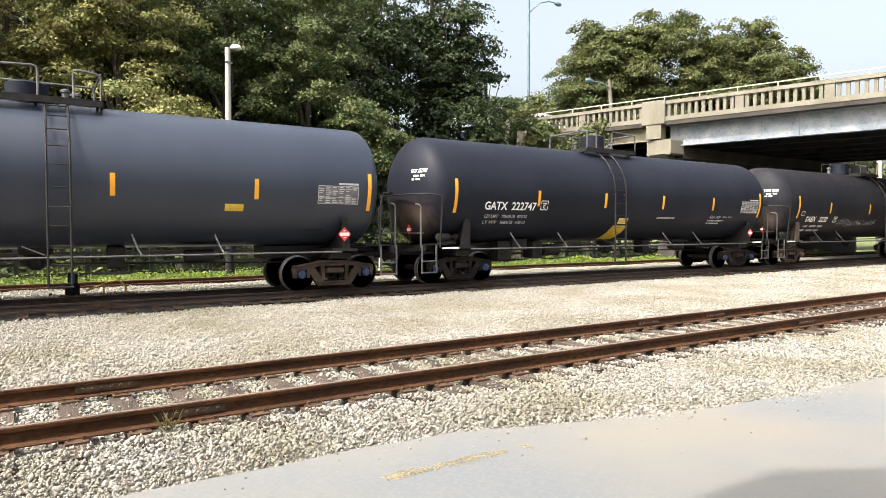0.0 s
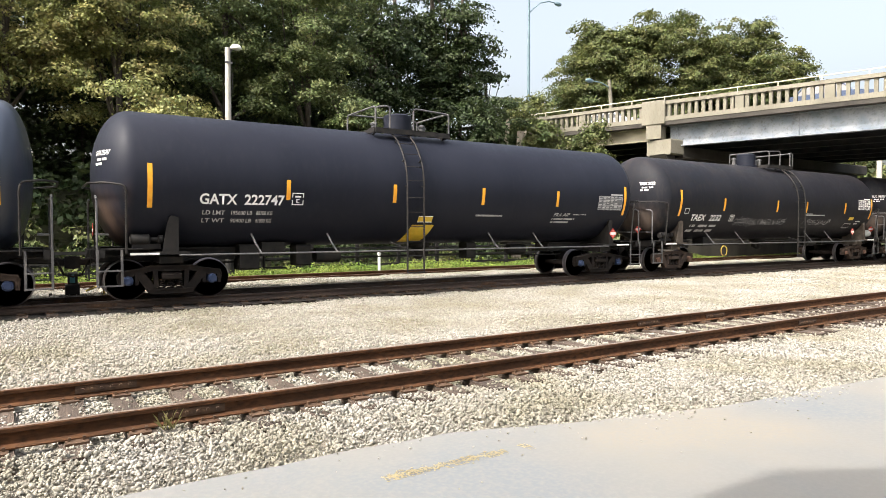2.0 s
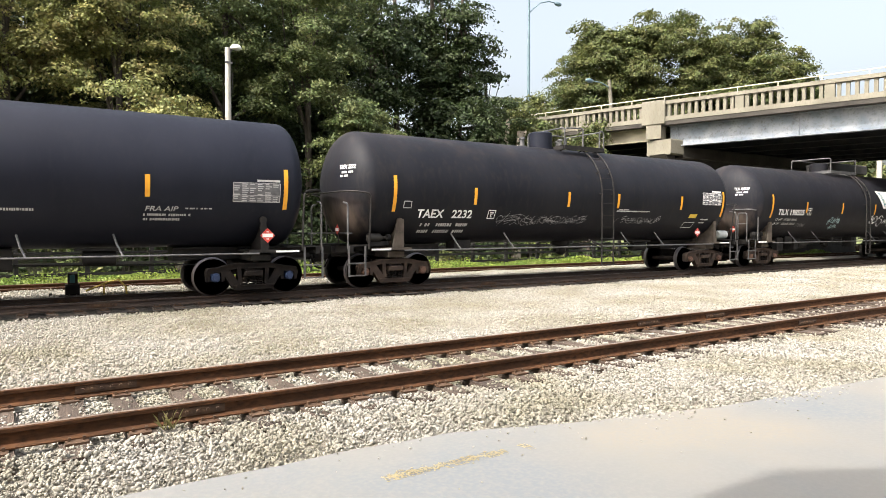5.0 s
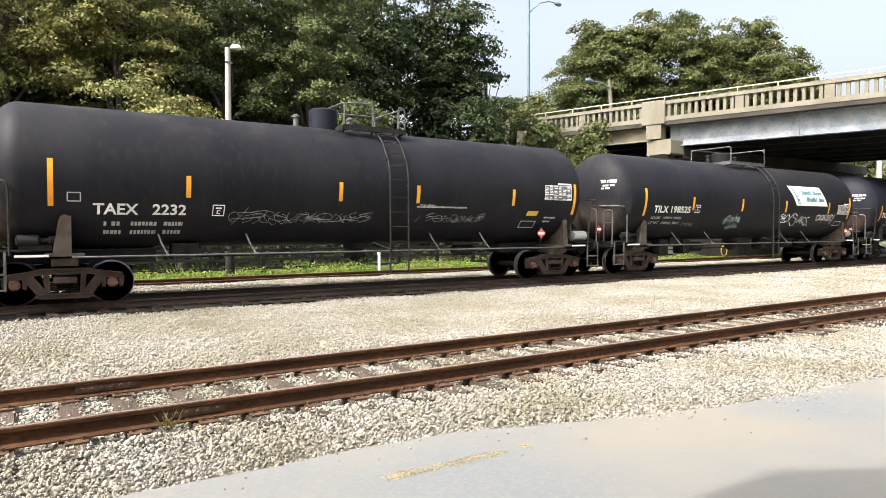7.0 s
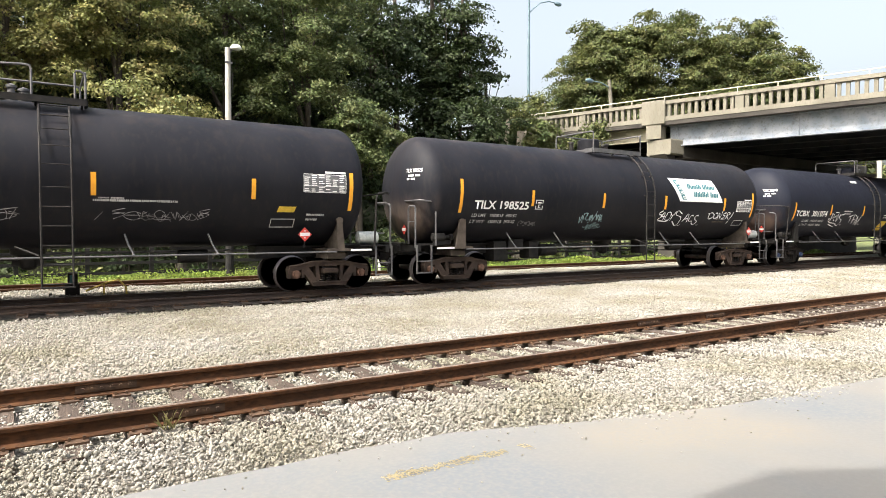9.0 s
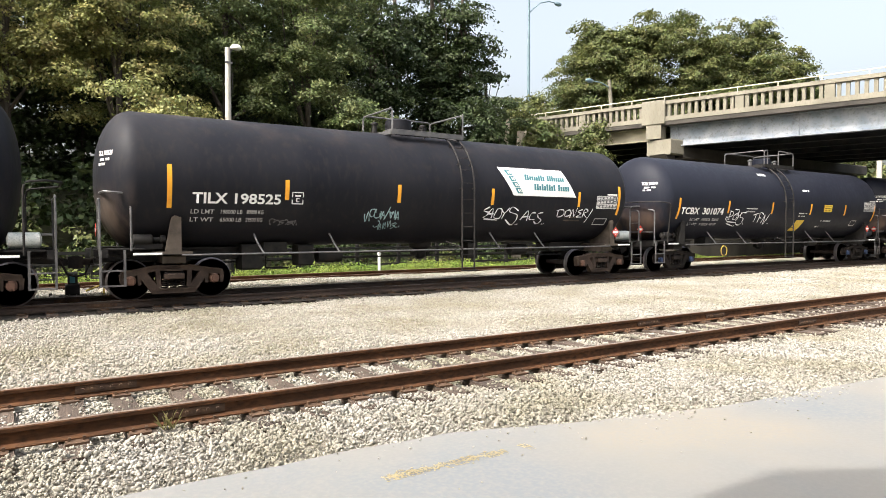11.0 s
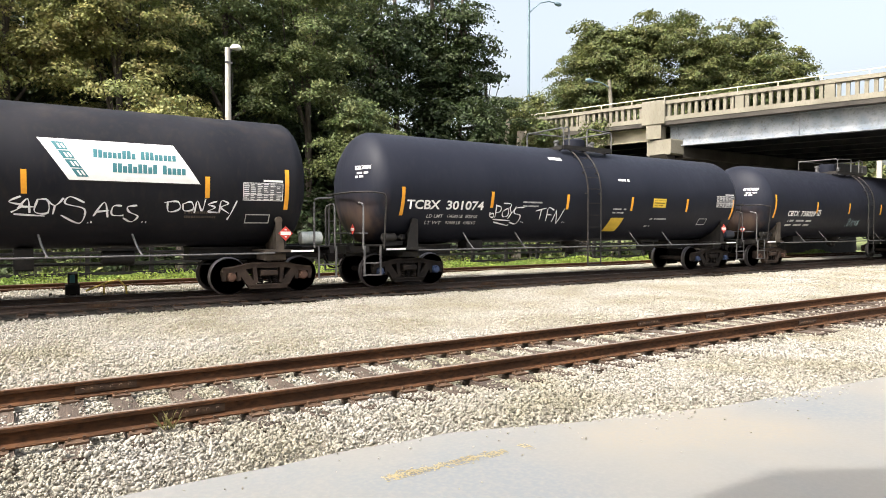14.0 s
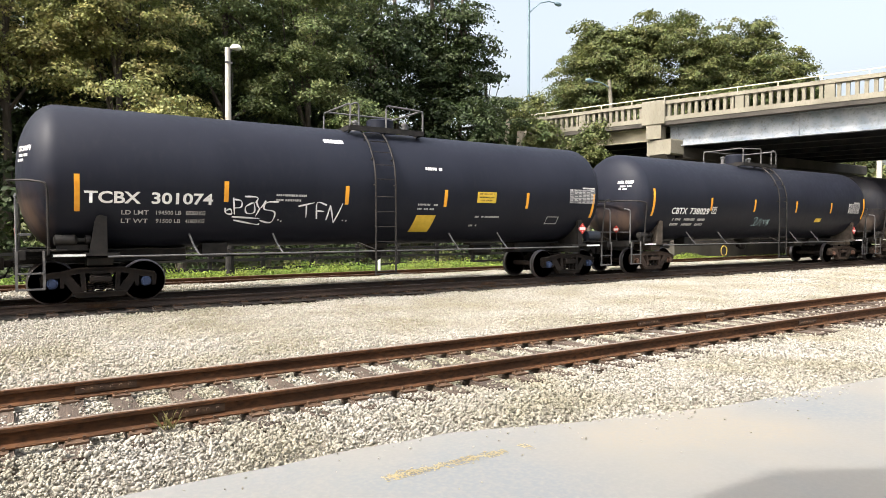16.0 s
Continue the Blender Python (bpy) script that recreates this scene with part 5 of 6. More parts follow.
bays(0.30, 1, 5)
bays(-1.40, -1, 3)
f = Form()
f.box(-1.25, 0.12, PAR[0] - 0.16, PAR[1] + 0.14, 7.72, 9.12, bev=0.04)
f.box(-0.42, -0.38, PAR[0] - 0.18, PAR[1], 7.80, 9.06)
f.box(-1.0, -0.1, PAR[0] - 0.1, 0.15, 6.9, 7.72)
part("pilaster", f, CONC, bridge, "wide concrete parapet pilaster")
for y in (-0.38,):
    f = Form()
    f.tube([(S0, y, 9.32), (70, y, 9.32)], 0.03, 6)
    part("pipe_rail", f, PIPEY, bridge, "pale yellow pipe rail")
    for i in range(30):
        f = Form()
        f.tube([(-20 + i * 2.0, y, 9.04), (-20 + i * 2.0, y, 9.34)], 0.03, 6)
        part("pipe_rail_post", f, PIPEY, bridge)
for s in (0.0, 24.15, -23.2):  # piers stand parallel to the tracks, askew to the deck
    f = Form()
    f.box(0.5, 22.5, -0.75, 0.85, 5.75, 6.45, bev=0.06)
    # inner cap and wall carry painted shade; the front end is plain CONC
    part("pier_cap", f, CONC_SHADE, bridge, "inner concrete pier cap, shade painted in", at=pose(s, 0, 0, 0, 0, -BRIDGE_TURN))
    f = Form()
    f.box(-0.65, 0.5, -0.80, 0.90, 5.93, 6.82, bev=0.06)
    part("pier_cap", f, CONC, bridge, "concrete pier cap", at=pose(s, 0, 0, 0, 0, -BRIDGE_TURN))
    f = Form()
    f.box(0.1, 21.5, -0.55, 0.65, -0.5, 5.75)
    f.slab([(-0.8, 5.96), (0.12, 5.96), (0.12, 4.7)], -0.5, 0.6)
    part("pier", f, CONC_SHADE, bridge, "concrete pier wall, shade painted in", at=pose(s, 0, 0, 0, 0, -BRIDGE_TURN))
f = Form()
f.box(-0.9, 0.0, -0.3, 0.5, 6.79, 6.89)
part("bearing", f, DARK, bridge)
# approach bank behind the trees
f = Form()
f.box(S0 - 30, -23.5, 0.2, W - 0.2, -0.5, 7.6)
part("abutment", f, CONC_SHADE, bridge)


# ---- vehicles crossing the bridge ----
def road_car(name, label, paint, length, height, pickup=False):
    root = thing(name, label, "car")
    hw, f = 0.92, Form()
    L = length / 2
    low = [(-L, 0.45), (-L + 0.05, 0.85), (-L + 0.25, 0.98), (L - 1.2, 1.02), (L - 0.25, 0.86), (L, 0.65), (L, 0.40), (L - 0.4, 0.30), (-L + 0.3, 0.30)]
    f.slab(low, -hw, hw)
    part("body", f, paint, root, smooth=30)
    a, b = (-0.3, L - 1.3) if pickup else (-L + 0.5, L - 1.2)
    f = Form()
    vs = []
    for z, ins, da, db in ((0.96, 0.02, 0.0, 0.0), (height - 0.12, 0.16, 0.42, -0.62)):
        for x in (a + da, b + db):
            for y in (-hw + ins, hw - ins):
                vs.append((x, y, z))
    f.add(vs, [(0, 1, 3, 2), (4, 6, 7, 5), (0, 4, 5, 1), (2, 3, 7, 6), (0, 2, 6, 4), (1, 5, 7, 3)])
    part("window_band", f, GLASS, root, "dark glass")
    f = Form()
    f.box(a + 0.38, b - 0.58, -hw + 0.14, hw - 0.14, height - 0.12, height, bev=0.05)
    for x0, x1 in ((a, a + 0.44), (b, b - 0.62), ((a + b) / 2 - 0.1, (a + b) / 2 - 0.1)):
        for y in (-1, 1):
            f.tube([(x0, y * (hw - 0.01), 0.95), (x1, y * (hw - 0.15), height - 0.08)], 0.045, 6)
    part("roof", f, paint, root, smooth=30)
    for x in (-L + 0.9, L - 0.9):
        for y in (-1, 1):
            f = Form()
            f.lathe([(y * 0.68, 0.2), (y * 0.68, 0.34), (y * 0.92, 0.34), (y * 0.92, 0.2)], "y", 18)
            part("wheel", f, RUBBER, root, at=pose(x, 0, 0.34))
    return root


pick = road_car("pickup_truck", "white pickup truck driving over the bridge", CARWHITE, 5.5, 1.95, True)
blue_car = road_car("car", "dark blue car driving over the bridge", CARBLUE, 4.5, 1.62)
silver_car = road_car("car", "silver car driving over the bridge", CARSILVER, 4.5, 1.42)
ROAD_CARS = [(pick, -10.9, 13.0, 3.6), (blue_car, -15.9, 11.9, 3.6), (silver_car, -28.7, 11.8, 3.6)]


# ---- lamps, poles, fence, trackside things ----
def yard_pole():
    root = thing("yard_light_pole", "whitewashed wooden pole with small round lamp on top", "light pole", pose(5.98, 24.0, -0.42))
    f = Form()
    f.tube([(0, 0, 0), (0.01, 0, 4), (0, 0, 8.65)], [0.135, 0.112, 0.094], 14)
    part("pole", f, POLEWOOD, root, smooth=50)
    f = Form()
    f.tube([(0.05, 0, 8.35), (0.15, 0, 8.62), (0.30, 0, 8.72)], 0.025, 6)
    f.box(-0.13, 0.13, -0.16, -0.12, 8.05, 8.12)
    part("bracket", f, GALV, root)
    f = Form()
    f.lathe([(8.62, 0.10), (8.64, 0.19), (8.70, 0.20), (8.78, 0.15), (8.82, 0.05)], "z", 16, (0.30, 0, 0))
    part("lamp_head", f, WHITE, root, "white round lamp head", smooth=50)
    f = Form()
    f.tube([(0, 0, 0.02), (0.005, 0, 1.95)], 0.162, 12)
    f.box(-0.16, 0.16, -0.19, -0.16, 2.2, 2.55)
    f.box(-0.17, 0.17, -0.165, 0.165, 2.75, 3.15)
    part("band", f, FENCE, root, "dark band and plate")
    f = Form()
    f.tube([(0.11, -0.08, 6.9), (0.14, -0.1, 7.4), (0.12, -0.05, 8.2)], 0.012, 5)
    part("cable", f, FENCE, root)


yard_pole()


def street_lamp():
    root = thing("street_lamp", "tall blue-grey street lamp with curved arm", "street lamp", pose(33.62, 40.0, 0))
    f = Form()
    f.tube([(0, 0, -0.4), (0, 0, 12), (0, 0, 20.3)], [0.16, 0.12, 0.09], 10)
    part("post", f, LAMPBLUE, root, smooth=50)
    f = Form()
    f.tube([(0, 0, 18.9), (0.5, 0, 19.4), (1.2, 0, 19.95), (2.1, 0, 20.25), (2.9, 0, 20.25)], 0.045, 8)
    part("arm", f, LAMPBLUE, root, smooth=50)
    f = Form()
    f.lathe([(2.75, 0.05), (2.85, 0.13), (3.15, 0.17), (3.4, 0.12), (3.48, 0.03)], "x", 12, (0, 0, 20.2))
    part("lamp_head", f, LAMPBLUE, root, smooth=50)
    root = thing("street_lamp", "old pale leaning lamp post with side lamp on the bridge", "street lamp", pose(35.55, 33.0, 7.9))
    f = Form()
    f.tube([(0.05, 0, 0), (0, 0, 2.5), (-0.22, 0, 4.55)], [0.17, 0.15, 0.12], 9)
    part("post", f, CONC, root, smooth=50)
    f = Form()
    f.tube([(-0.15, 0, 4.0), (-1.0, 0, 4.25), (-1.9, 0, 4.28)], 0.04, 6)
    part("arm", f, LAMPBLUE, root)
    f = Form()
    f.lathe([(-2.6, 0.03), (-2.5, 0.12), (-2.2, 0.16), (-1.9, 0.1), (-1.85, 0.03)], "x", 12, (0, 0, 4.26))
    part("lamp_head", f, LAMPBLUE, root, smooth=50)
    root = thing("signal_mast", "white slim mast beyond the bridge", "mast", pose(58.0, 24.95, -0.42))
    f = Form()
    f.tube([(0, 0, 0), (0, 0, 9.0)], 0.2, 10)
    part("post", f, POLEWOOD, root, smooth=50)


street_lamp()


def fence():
    root = thing("fence", "black wooden rail fence in the weeds", "fence", pose(0, 26.0, -0.42))
    x = -9.0
    rng = random.Random(3)
    f = Form()
    f.box(-0.07, 0.07, -0.07, 0.07, 0, 1.42, bev=0.012)
    post = f.mesh("post", FENCE)
    while x < 46:
        part("post", post, None, root, at=pose(x, 0, rng.uniform(-0.05, 0.03), 0, rng.uniform(-1, 1), 0))
        for z in (0.45, 0.82, 1.20):
            g = Form()
            g.box(x, x + 2.1, -0.10, -0.072, z - 0.055 + rng.uniform(-.01, .01), z + 0.055)
            part("rail", g, FENCE, root)
        x += 2.1


fence()


def switch_stand():
    root = thing("switch_stand", "low black switch stand with yellow rod between the tracks", "switch stand", pose(0.75, 18.9, -0.19))
    f = Form()
    f.box(-0.30, 0.32, -0.25, 0.25, 0, 0.14, bev=0.03)
    f.box(-0.16, 0.16, -0.14, 0.14, 0.14, 0.42, bev=0.03)
    f.box(-0.52, -0.44, -0.05, 0.05, 0, 0.2)
    part("base", f, FENCE, root)
    f = Form()
    f.box(-0.10, 0.12, -0.10, 0.10, 0.42, 0.72, bev=0.03)
    part("stand_head", f, STEEL, root)
    f = Form()
    f.box(-0.06, 0.06, -0.125, -0.10, 0.45, 0.66)
    part("target", f, TEAL, root, "small green target plate")
    f = Form()
    f.tube([(0.3, 0, 0.22), (0.75, -0.1, 0.42), (1.05, -0.15, 0.50), (1.22, -0.15, 0.30), (1.25, -0.15, 0.0)], 0.028, 6)
    f.tube([(0.72, -0.1, 0.40), (0.70, -0.1, 0.0)], 0.022, 6)
    part("rod", f, YSTEEL, root, "yellow rod")


switch_stand()


def trackside():
    root = thing("equipment_box", "white equipment box with dark printed lines", "cabinet", pose(43.8, 27.9, -0.42) @ Matrix.Scale(0.75, 4))
    f = Form()
    f.box(-0.55, 0.55, -0.4, 0.4, 0.12, 1.35, bev=0.03)
    f.box(-0.6, 0.6, -0.45, 0.45, 1.35, 1.42)
    f.box(-0.5, 0.5, -0.35, 0.35, 0, 0.12)
    part("body", f, POLEWOOD, root)
    f = Form()
    for z in (1.16, 0.92, 0.78):
        for i in range(6):
            f.box(-0.5 + i * 0.16, -0.39 + i * 0.16, -0.41, -0.402, z, z + 0.09)
    part("print", f, FENCE, root, "dark printed bars")
    root = thing("derail_stand", "yellow hoop of a derail stand", "derail stand", pose(35.3, 23.6, -0.2))
    f = Form()
    f.tube([(0.30 * math.cos(a), 0, 0.50 + 0.30 * math.sin(a)) for a in [i * math.pi / 9 for i in range(19)]], 0.022, 6, caps=False)
    part("hoop", f, YSTEEL, root)
    f = Form()
    f.box(-0.06, 0.06, -0.06, 0.06, 0, 0.22)
    f.box(-0.35, 0.35, -0.12, 0.12, 0, 0.06)
    part("foot", f, FENCE, root)
    root = thing("concrete_block", "pale stacked concrete blocks by the siding", "blocks", pose(49.5, 27.2, -0.42))
    for i, (x, w, h) in enumerate(((-0.9, 0.8, 0.5), (0.0, 0.9, 0.75), (0.9, 0.7, 0.45))):
        f = Form()
        f.box(x, x + w, -0.4, 0.4, 0, h, bev=0.04)
        part("block", f, CONC, root)
    root = thing("marker_post", "white marker post in the weeds", "post", pose(11.95, 23.7, -0.42))
    f = Form()
    f.tube([(0, 0, 0), (0, 0, 1.0)], 0.06, 8)
    f.lathe([(0.98, 0.06), (1.02, 0.09), (1.12, 0.08), (1.16, 0.02)], "z", 8)
    part("post", f, WHITE, root, smooth=40)


trackside()

# ---- plants ----
LEAF_V = [(-0.5, 0, 0.0), (0.05, -0.30, 0.07), (0.5, 0, -0.05), (0.05, 0.30, 0.07)]
LEAF_F = [(0, 1, 2, 3)]


def crown_mesh(name, clumps, per, size, material, seed, droop=0.25):
    """Leaves on the shells of many clumps: clumps are (x, y, z, radius, flatness)."""
    rng = np.random.default_rng(seed)
    P, T = [], []
    for x, y, z, r, fl in clumps:
        # each clump is a handful of flat sprays that tilt down towards their tips
        k = int(4 + r * 4)
        for _ in range(k):
            out = rng.normal(size=3)
            out[2] = abs(out[2]) * 0.8 - 0.25
            out /= np.linalg.norm(out)
            n = max(6, int(per * r * r / k))
            c = np.array([x, y, z]) + out * r * rng.uniform(0.35, 0.85) * np.array([1, 1, fl])
            w = r * rng.uniform(0.30, 0.62)
            p = rng.normal(0, 0.5, (n, 3)) * np.array([w, w, w * 0.34])
            p[:, 2] -= 0.30 * (p[:, 0] * out[0] + p[:, 1] * out[1]) + 0.25 * (p[:, 0] ** 2 + p[:, 1] ** 2) / w
            P.append(p + c)
            T.append(out * 0.8 + np.array([0, 0, 0.55]) + rng.normal(0, 0.5, (n, 3)))
    P, T = np.concatenate(P), np.concatenate(T)
    s = size * rng.uniform(0.6, 1.35, (len(P), 1)) * np.array([1.0, 1.0, 1.0])
    return scatter(name, LEAF_V, LEAF_F, P, spins(rng, len(P), T), s, material)


def clump_cloud(rng, n, cx, cy, cz, rx, ry, rz, r0, r1, flat=0.7, hollow=0.45):
    out = []
    while len(out) < n:
        d = Vector((rng.gauss(0, 1), rng.gauss(0, 1), rng.gauss(0, 1))).normalized()
        k = rng.uniform(hollow, 1.0)
        if d.z < -0.55:
            continue
        out.append((cx + d.x * rx * k, cy + d.y * ry * k, cz + d.z * rz * k, rng.uniform(r0, r1), flat))
    return out


def tree(name, label, x, y, trunk_h, r, clumps, leaf, per, size, seed, bark=None, limbs=9, z0=-0.42, lean=0.0):
    root = thing(name, label, "tree", pose(x, y, z0))
    rng, f = random.Random(seed), Form()
    top = Vector((lean, 0, trunk_h))
    f.tube([(0, 0, -0.2), (lean * 0.1, 0, 0.6), (lean * 0.4 + 0.1 * r, 0, trunk_h * 0.5), top], [r * 1.5, r, r * 0.75, r * 0.35], 10)
    part("trunk", f, bark or BARK, root, smooth=60)
    picks = rng.sample(clumps, min(limbs, len(clumps)))
    for c in picks:
        f = Form()
        e = Vector(c[:3])
        a = Vector((0, 0, 0)).lerp(top, rng.uniform(0.45, 0.95))
        m = a.lerp(e, 0.5) + Vector((rng.uniform(-.4, .4), rng.uniform(-.4, .4), rng.uniform(0.1, 0.7)))
        f.tube([a, m, e], [r * 0.38, r * 0.22, r * 0.07], 6)
        part("limb", f, bark or BARK, root, smooth=60)
    part("crown", crown_mesh("crown", clumps, per, size, leaf, seed), None, root)
    return root


def forest():
    rng = random.Random(17)
    # tall wood behind the tracks: front rank, leafy down to the ground
    specs = [  # x, y, trunk, crown centre z, rx, ry, rz, clumps, leaf, seed
        (-5.5, 31, 10, 8.6, 4.2, 3.2, 7.5, 75, LEAF_A, 1), (-1.0, 33, 13, 10.5, 4.0, 3.2, 8.5, 80, LEAF_A, 2),
        (3.2, 32, 12, 10.8, 3.6, 3.0, 7.0, 70, LEAF_A, 3), (5.3, 29.6, 5, 6.2, 2.2, 1.8, 1.9, 26, LEAF_A, 4),
        (8.2, 33.5, 14, 11.8, 3.8, 3.0, 7.6, 70, LEAF_D, 5), (12.4, 33, 14, 11.4, 3.2, 3.0, 8.0, 52, LEAF_D, 6),
        (14.2, 30.5, 7, 6.4, 2.6, 2.2, 3.6, 34, LEAF_D, 7)]
    for x, y, th, cz, rx, ry, rz, n, leaf, seed in specs:
        c = clump_cloud(rng, int(n * 1.35), 0, 0, cz, rx, ry, rz, 0.75, 1.45, 0.62, 0.3)
        tree("tree", "leafy green tree with olive autumn-tinged foliage beside the tracks", x, y, th, 0.22, c, leaf, 360, 0.155, seed)
    # rear rank, its leaves darkened to stand in for the wood's inner shade
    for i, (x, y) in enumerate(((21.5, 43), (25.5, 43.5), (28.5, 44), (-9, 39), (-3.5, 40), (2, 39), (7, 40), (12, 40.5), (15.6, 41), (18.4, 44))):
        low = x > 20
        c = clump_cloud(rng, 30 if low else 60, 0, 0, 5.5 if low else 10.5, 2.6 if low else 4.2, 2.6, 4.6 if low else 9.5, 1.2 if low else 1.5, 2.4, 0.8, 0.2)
        tree("tree", "tall tree in the wood behind, leaves darkened for shade", x, y, 7 if low else 15, 0.3, c, LEAF_B, 75, 0.36, 40 + i)
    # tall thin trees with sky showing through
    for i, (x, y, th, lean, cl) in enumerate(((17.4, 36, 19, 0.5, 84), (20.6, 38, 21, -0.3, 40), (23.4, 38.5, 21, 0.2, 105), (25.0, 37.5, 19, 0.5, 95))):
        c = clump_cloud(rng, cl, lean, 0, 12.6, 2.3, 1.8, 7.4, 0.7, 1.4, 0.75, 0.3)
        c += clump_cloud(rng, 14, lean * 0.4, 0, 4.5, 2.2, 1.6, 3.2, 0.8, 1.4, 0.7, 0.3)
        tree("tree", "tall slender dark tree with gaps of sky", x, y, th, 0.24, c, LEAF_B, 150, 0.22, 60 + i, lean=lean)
    c = clump_cloud(rng, 14, 0, 0, 13.6, 1.5, 1.5, 1.1, 0.6, 1.0, 0.7, 0.2)
    tree("tree", "dark tree with an overhanging bough", 29.4, 40, 13, 0.22, c, LEAF_B, 90, 0.30, 71)
    # lower growth by the bridge end
    for i, (x, y, th, cz, rx, rz, n, leaf) in enumerate(((20.5, 31.5, 4, 4.2, 2.2, 3.4, 34, LEAF_B), (23.2, 31.0, 6, 6.2, 2.4, 4.1, 80, LEAF_B), (26.2, 31.0, 7, 6.8, 1.7, 4.0, 95, LEAF_C),
                                                    (28.3, 28.0, 6, 5.9, 1.3, 2.7, 40, LEAF_C), (36.4, 41.6, 9, 9.2, 3.6, 4.4, 100, LEAF_C), (31.6, 40.6, 8, 8.2, 2.9, 4.6, 90, LEAF_D), (28.4, 35.0, 7, 6.6, 2.2, 4.0, 70, LEAF_C))):
        c = clump_cloud(rng, n, 0, 0, cz, rx, rx * 0.8, rz, 0.6, 1.15, 0.6, 0.3)
        tree("tree", "bushy green tree growing by the bridge end", x, y, th, 0.15, c, leaf, 210, 0.18, 80 + i)
    root = thing("dead_tree", "pale bare snapped trunks near the bridge", "tree", pose(24.3, 30.5, -0.42))
    f = Form()
    f.tube([(-0.6, 0, 0), (-0.6, 0.1, 4), (-0.25, 0, 8.6)], [0.2, 0.17, 0.12], 8)
    f.tube([(0.4, 0, 0), (0.5, 0.1, 4.5), (0.7, 0, 8.0)], [0.3, 0.26, 0.2], 8)
    f.tube([(0.7, 0, 7.4), (1.2, 0, 8.1), (1.6, 0, 7.9)], [0.12, 0.09, 0.05], 6)
    part("trunk", f, PALEBARK, root, smooth=60)
    # broad trees beyond the bridge
    for i, (x, y, cz, rx, rz, n, leaf) in enumerate(((45.2, 42.8, 14.6, 4.9, 7.6, 140, LEAF_C), (51.0, 40.6, 14.9, 7.2, 7.9, 230, LEAF_C), (58.0, 37.0, 14.5, 6.8, 7.9, 200, LEAF_C),
                                                      (62.6, 35.6, 12.6, 4.6, 6.6, 110, LEAF_C), (50.0, 50, 11, 6, 7, 60, LEAF_B))):
        c = clump_cloud(rng, n, 0, 0, cz, rx, rx * 0.8, rz, 1.0, 1.9, 0.62, 0.5)
        tree("tree", "broad rounded green tree beyond the bridge", x, y, cz, 0.4, c, leaf, 205, 0.24, 90 + i)
    for i, (x, y) in enumerate(((66, 30.5), (71, 33.5), (79, 32), (88, 35), (97, 31))):
        c = clump_cloud(rng, 40, 0, 0, 5.5, 4.5, 4, 5, 1.0, 1.8, 0.7, 0.3)
        tree("tree", "green tree seen under the bridge", x, y, 7, 0.25, c, LEAF_C, 45, 0.5, 110 + i)


forest()


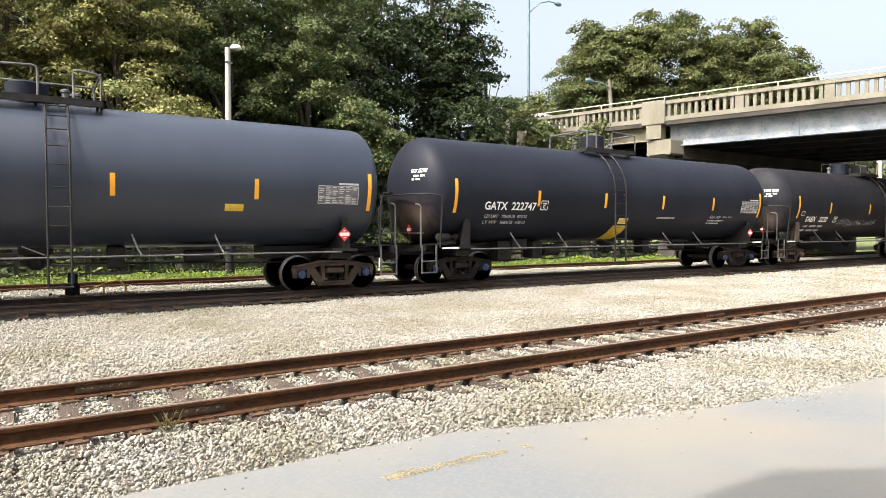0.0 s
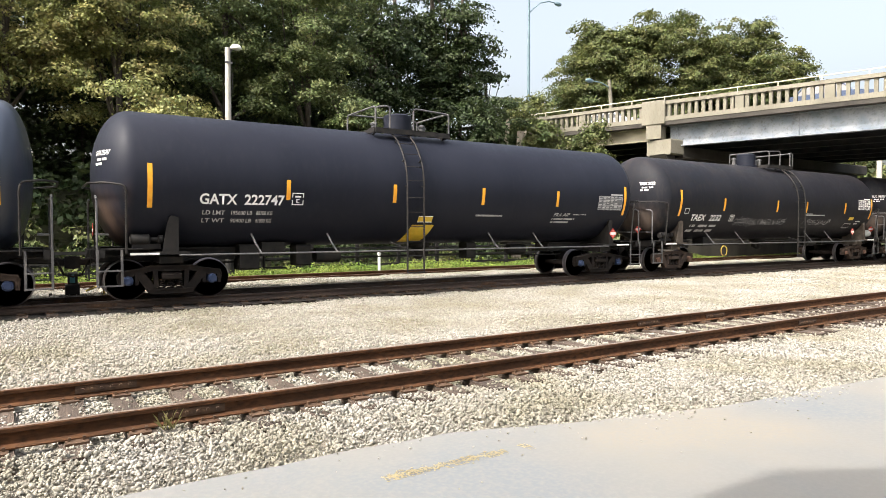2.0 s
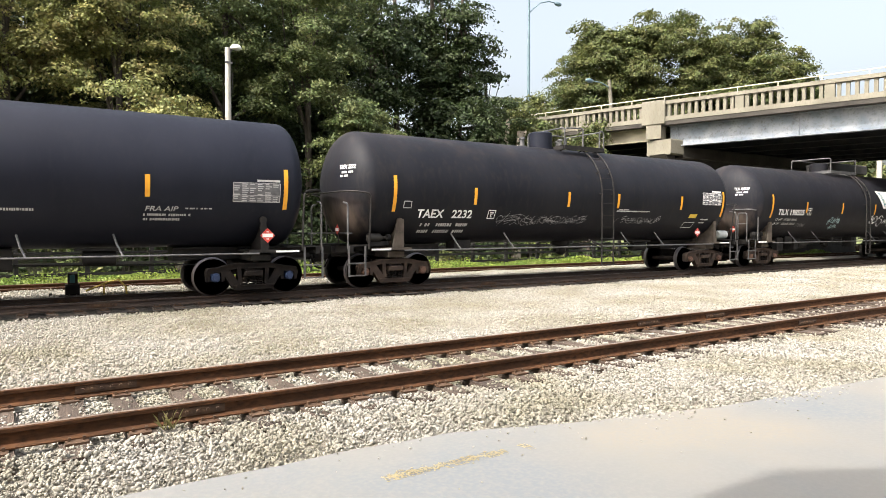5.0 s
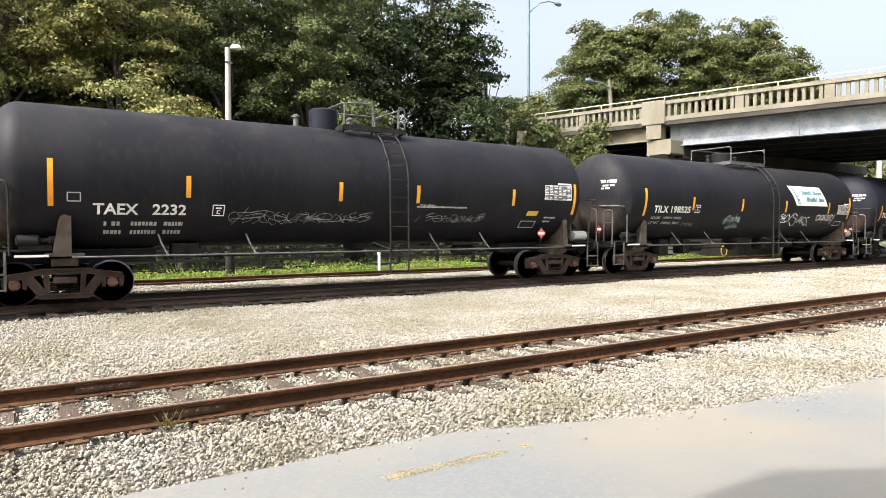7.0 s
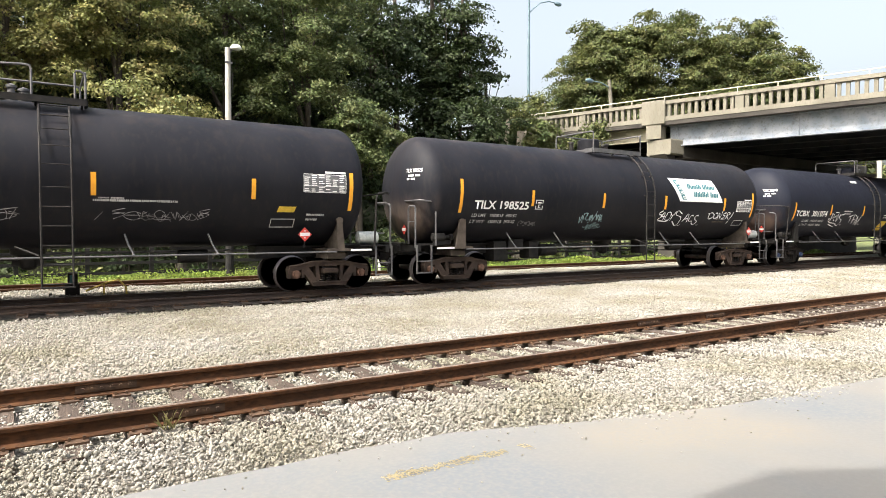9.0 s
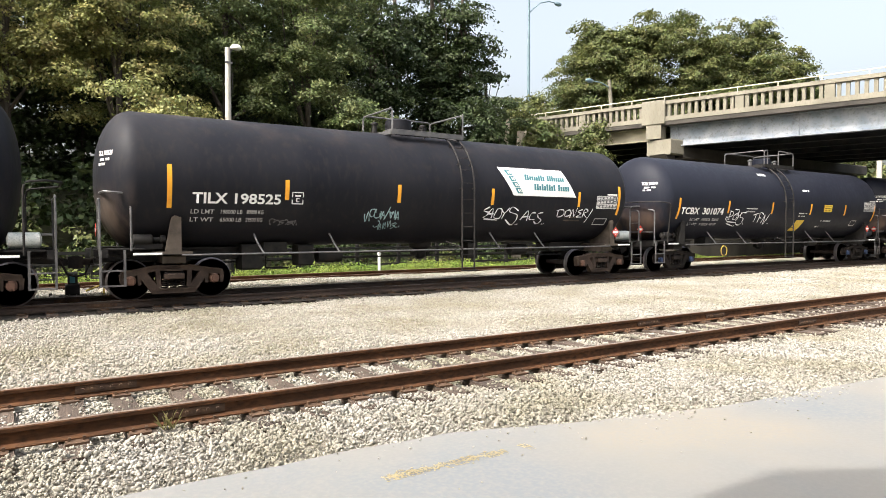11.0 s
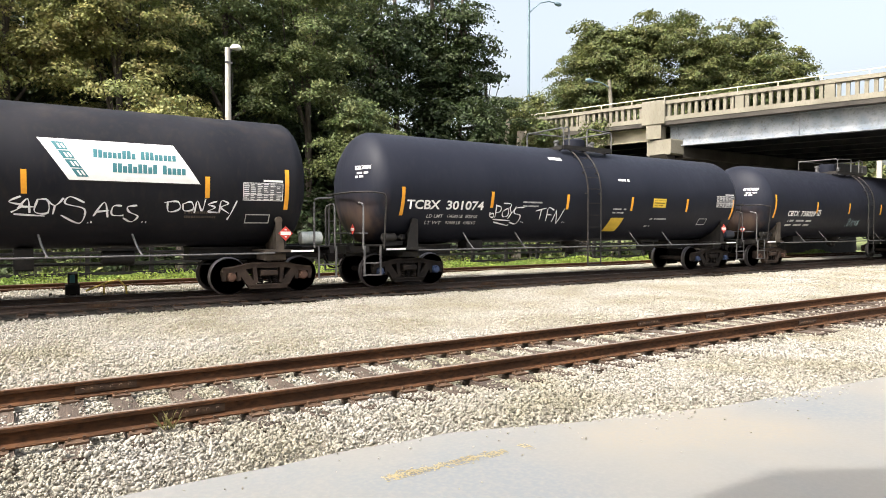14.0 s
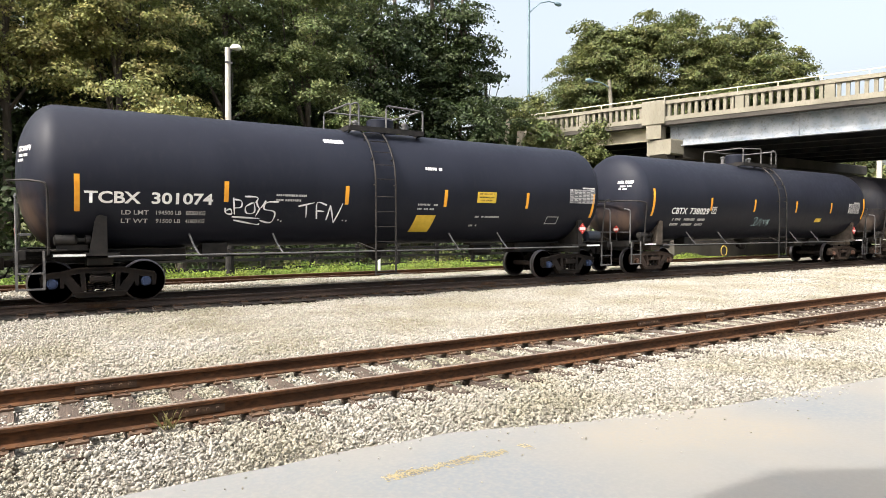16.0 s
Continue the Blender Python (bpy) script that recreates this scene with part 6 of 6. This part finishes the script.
def bushes_and_weeds():
    rng = random.Random(23)
    # shrub row whose dark leaves paint the shade at the wood's foot
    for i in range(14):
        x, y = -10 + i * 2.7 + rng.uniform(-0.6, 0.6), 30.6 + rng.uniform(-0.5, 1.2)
        root = thing("bush", "tall shrub at the edge of the wood, leaves darkened for shade", "bush", pose(x, y, -0.42), "shrubs under the wood")
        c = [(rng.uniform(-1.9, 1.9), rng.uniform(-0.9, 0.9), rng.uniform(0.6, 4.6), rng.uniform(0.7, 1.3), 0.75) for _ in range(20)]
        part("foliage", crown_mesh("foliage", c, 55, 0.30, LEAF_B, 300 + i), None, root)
    # filler growth: dark leaf colour puts shade into gaps between trunks
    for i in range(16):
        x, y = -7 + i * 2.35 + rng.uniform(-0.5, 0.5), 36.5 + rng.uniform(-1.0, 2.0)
        root = thing("bush", "tall undergrowth added deep in the wood, leaves darkened for shade", "bush", pose(x, y, -0.42), "undergrowth in the wood")
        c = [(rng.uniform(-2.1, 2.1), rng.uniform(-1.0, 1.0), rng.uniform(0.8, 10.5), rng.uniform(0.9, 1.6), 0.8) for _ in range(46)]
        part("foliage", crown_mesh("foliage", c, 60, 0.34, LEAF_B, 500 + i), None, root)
        f = Form()
        for k in range(3):
            f.tube([(0, 0, 0), (rng.uniform(-1.2, 1.2), rng.uniform(-0.5, 0.5), 8.0)], [0.07, 0.025], 5)
        part("stem", f, BARK, root)
    for i in range(17):
        x, y = -7 + i * 2.6 + rng.uniform(-0.6, 0.6), 27.8 + rng.uniform(-0.4, 0.7)
        root = thing("bush", "green leafy bush behind the fence", "bush", pose(x, y, -0.42), "bushes behind the fence")
        c = [(rng.uniform(-1.4, 1.4), rng.uniform(-0.7, 0.7), rng.uniform(0.3, 2.1), rng.uniform(0.4, 0.85), 0.75) for _ in range(13)]
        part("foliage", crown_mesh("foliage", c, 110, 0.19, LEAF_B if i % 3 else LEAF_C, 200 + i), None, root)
        f = Form()
        for k in range(4):
            f.tube([(0, 0, 0), (rng.uniform(-0.8, 0.8), rng.uniform(-0.4, 0.4), 1.3)], [0.03, 0.015], 5)
        part("stem", f, BARK, root)
    g = np.random.default_rng(31)
    n = 70000
    x, y = g.uniform(-9, 48, n), 23.3 + g.gamma(1.6, 1.1, n)
    tall = 0.16 + 0.30 * np.array([max(0.0, 0.5 + noise.noise((a * 0.45, b * 0.6, 7.0))) for a, b in zip(x, y)])
    pos = np.stack([x, y, -0.42 + tall * g.uniform(0.05, 1.15, n) ** 0.7 * 1.25], 1)
    T = np.stack([g.normal(0, 0.8, n), g.normal(0, 0.8, n) - 0.25, np.full(n, 0.75)], 1)
    h = g.uniform(0.05, 0.15, n)
    s = np.stack([h, h * g.uniform(0.5, 1.0, n), h], 1)
    me = scatter("weeds", LEAF_V, LEAF_F, pos, spins(g, n, T), s, GRASS)
    tagged(part("weeds", me, None), "bright green weeds and grass along the siding", "weeds", kind="stuff")
    root = thing("grass_tuft", "small dry grass tuft beside the rail", "grass", pose(0.98, 6.2, -0.17))
    f = Form()
    for k in range(16):
        a, l = rng.uniform(0, 6.28), rng.uniform(0.08, 0.2)
        b = Vector((rng.uniform(-0.05, 0.05), rng.uniform(-0.04, 0.04), 0))
        e = b + Vector((math.cos(a) * 0.09, math.sin(a) * 0.06, l))
        f.add([b + Vector((-0.004, 0, 0)), b + Vector((0.004, 0, 0)), b.lerp(e, 0.6) + Vector((0.003, 0, 0.02)), e], [(0, 1, 2, 3)])
    part("blade", f, DRYGRASS, root)


bushes_and_weeds()


# ---- motion ----
def train_shift(t):
    u = (t - 8.0) / 8.0
    return -31.99 * u + 0.39 * u * u


def motions():
    for root in CARS:
        x0 = root.matrix_basis.translation.x
        walk(root, [(t, pose(x0 + train_shift(t), TRAIN_Y, 0)) for t in range(0, 17)])
    for w, key, x in WHEELSETS:
        walk(w, [(i * 0.1, pose(x, 0, 0.457, 0, math.degrees(train_shift(i * 0.1) / 0.457), 0)) for i in range(161)])
    for ob, s0, v, off in ROAD_CARS:
        rows = []
        for t in (0.0, 4.0, 8.0, 12.0, 16.0):
            p = bridge_point(s0 + v * t, off, DECK_Z)
            rows.append((t, pose(p[0], p[1], p[2], 0, 0, BRIDGE_TURN)))
        walk(ob, rows)


motions()
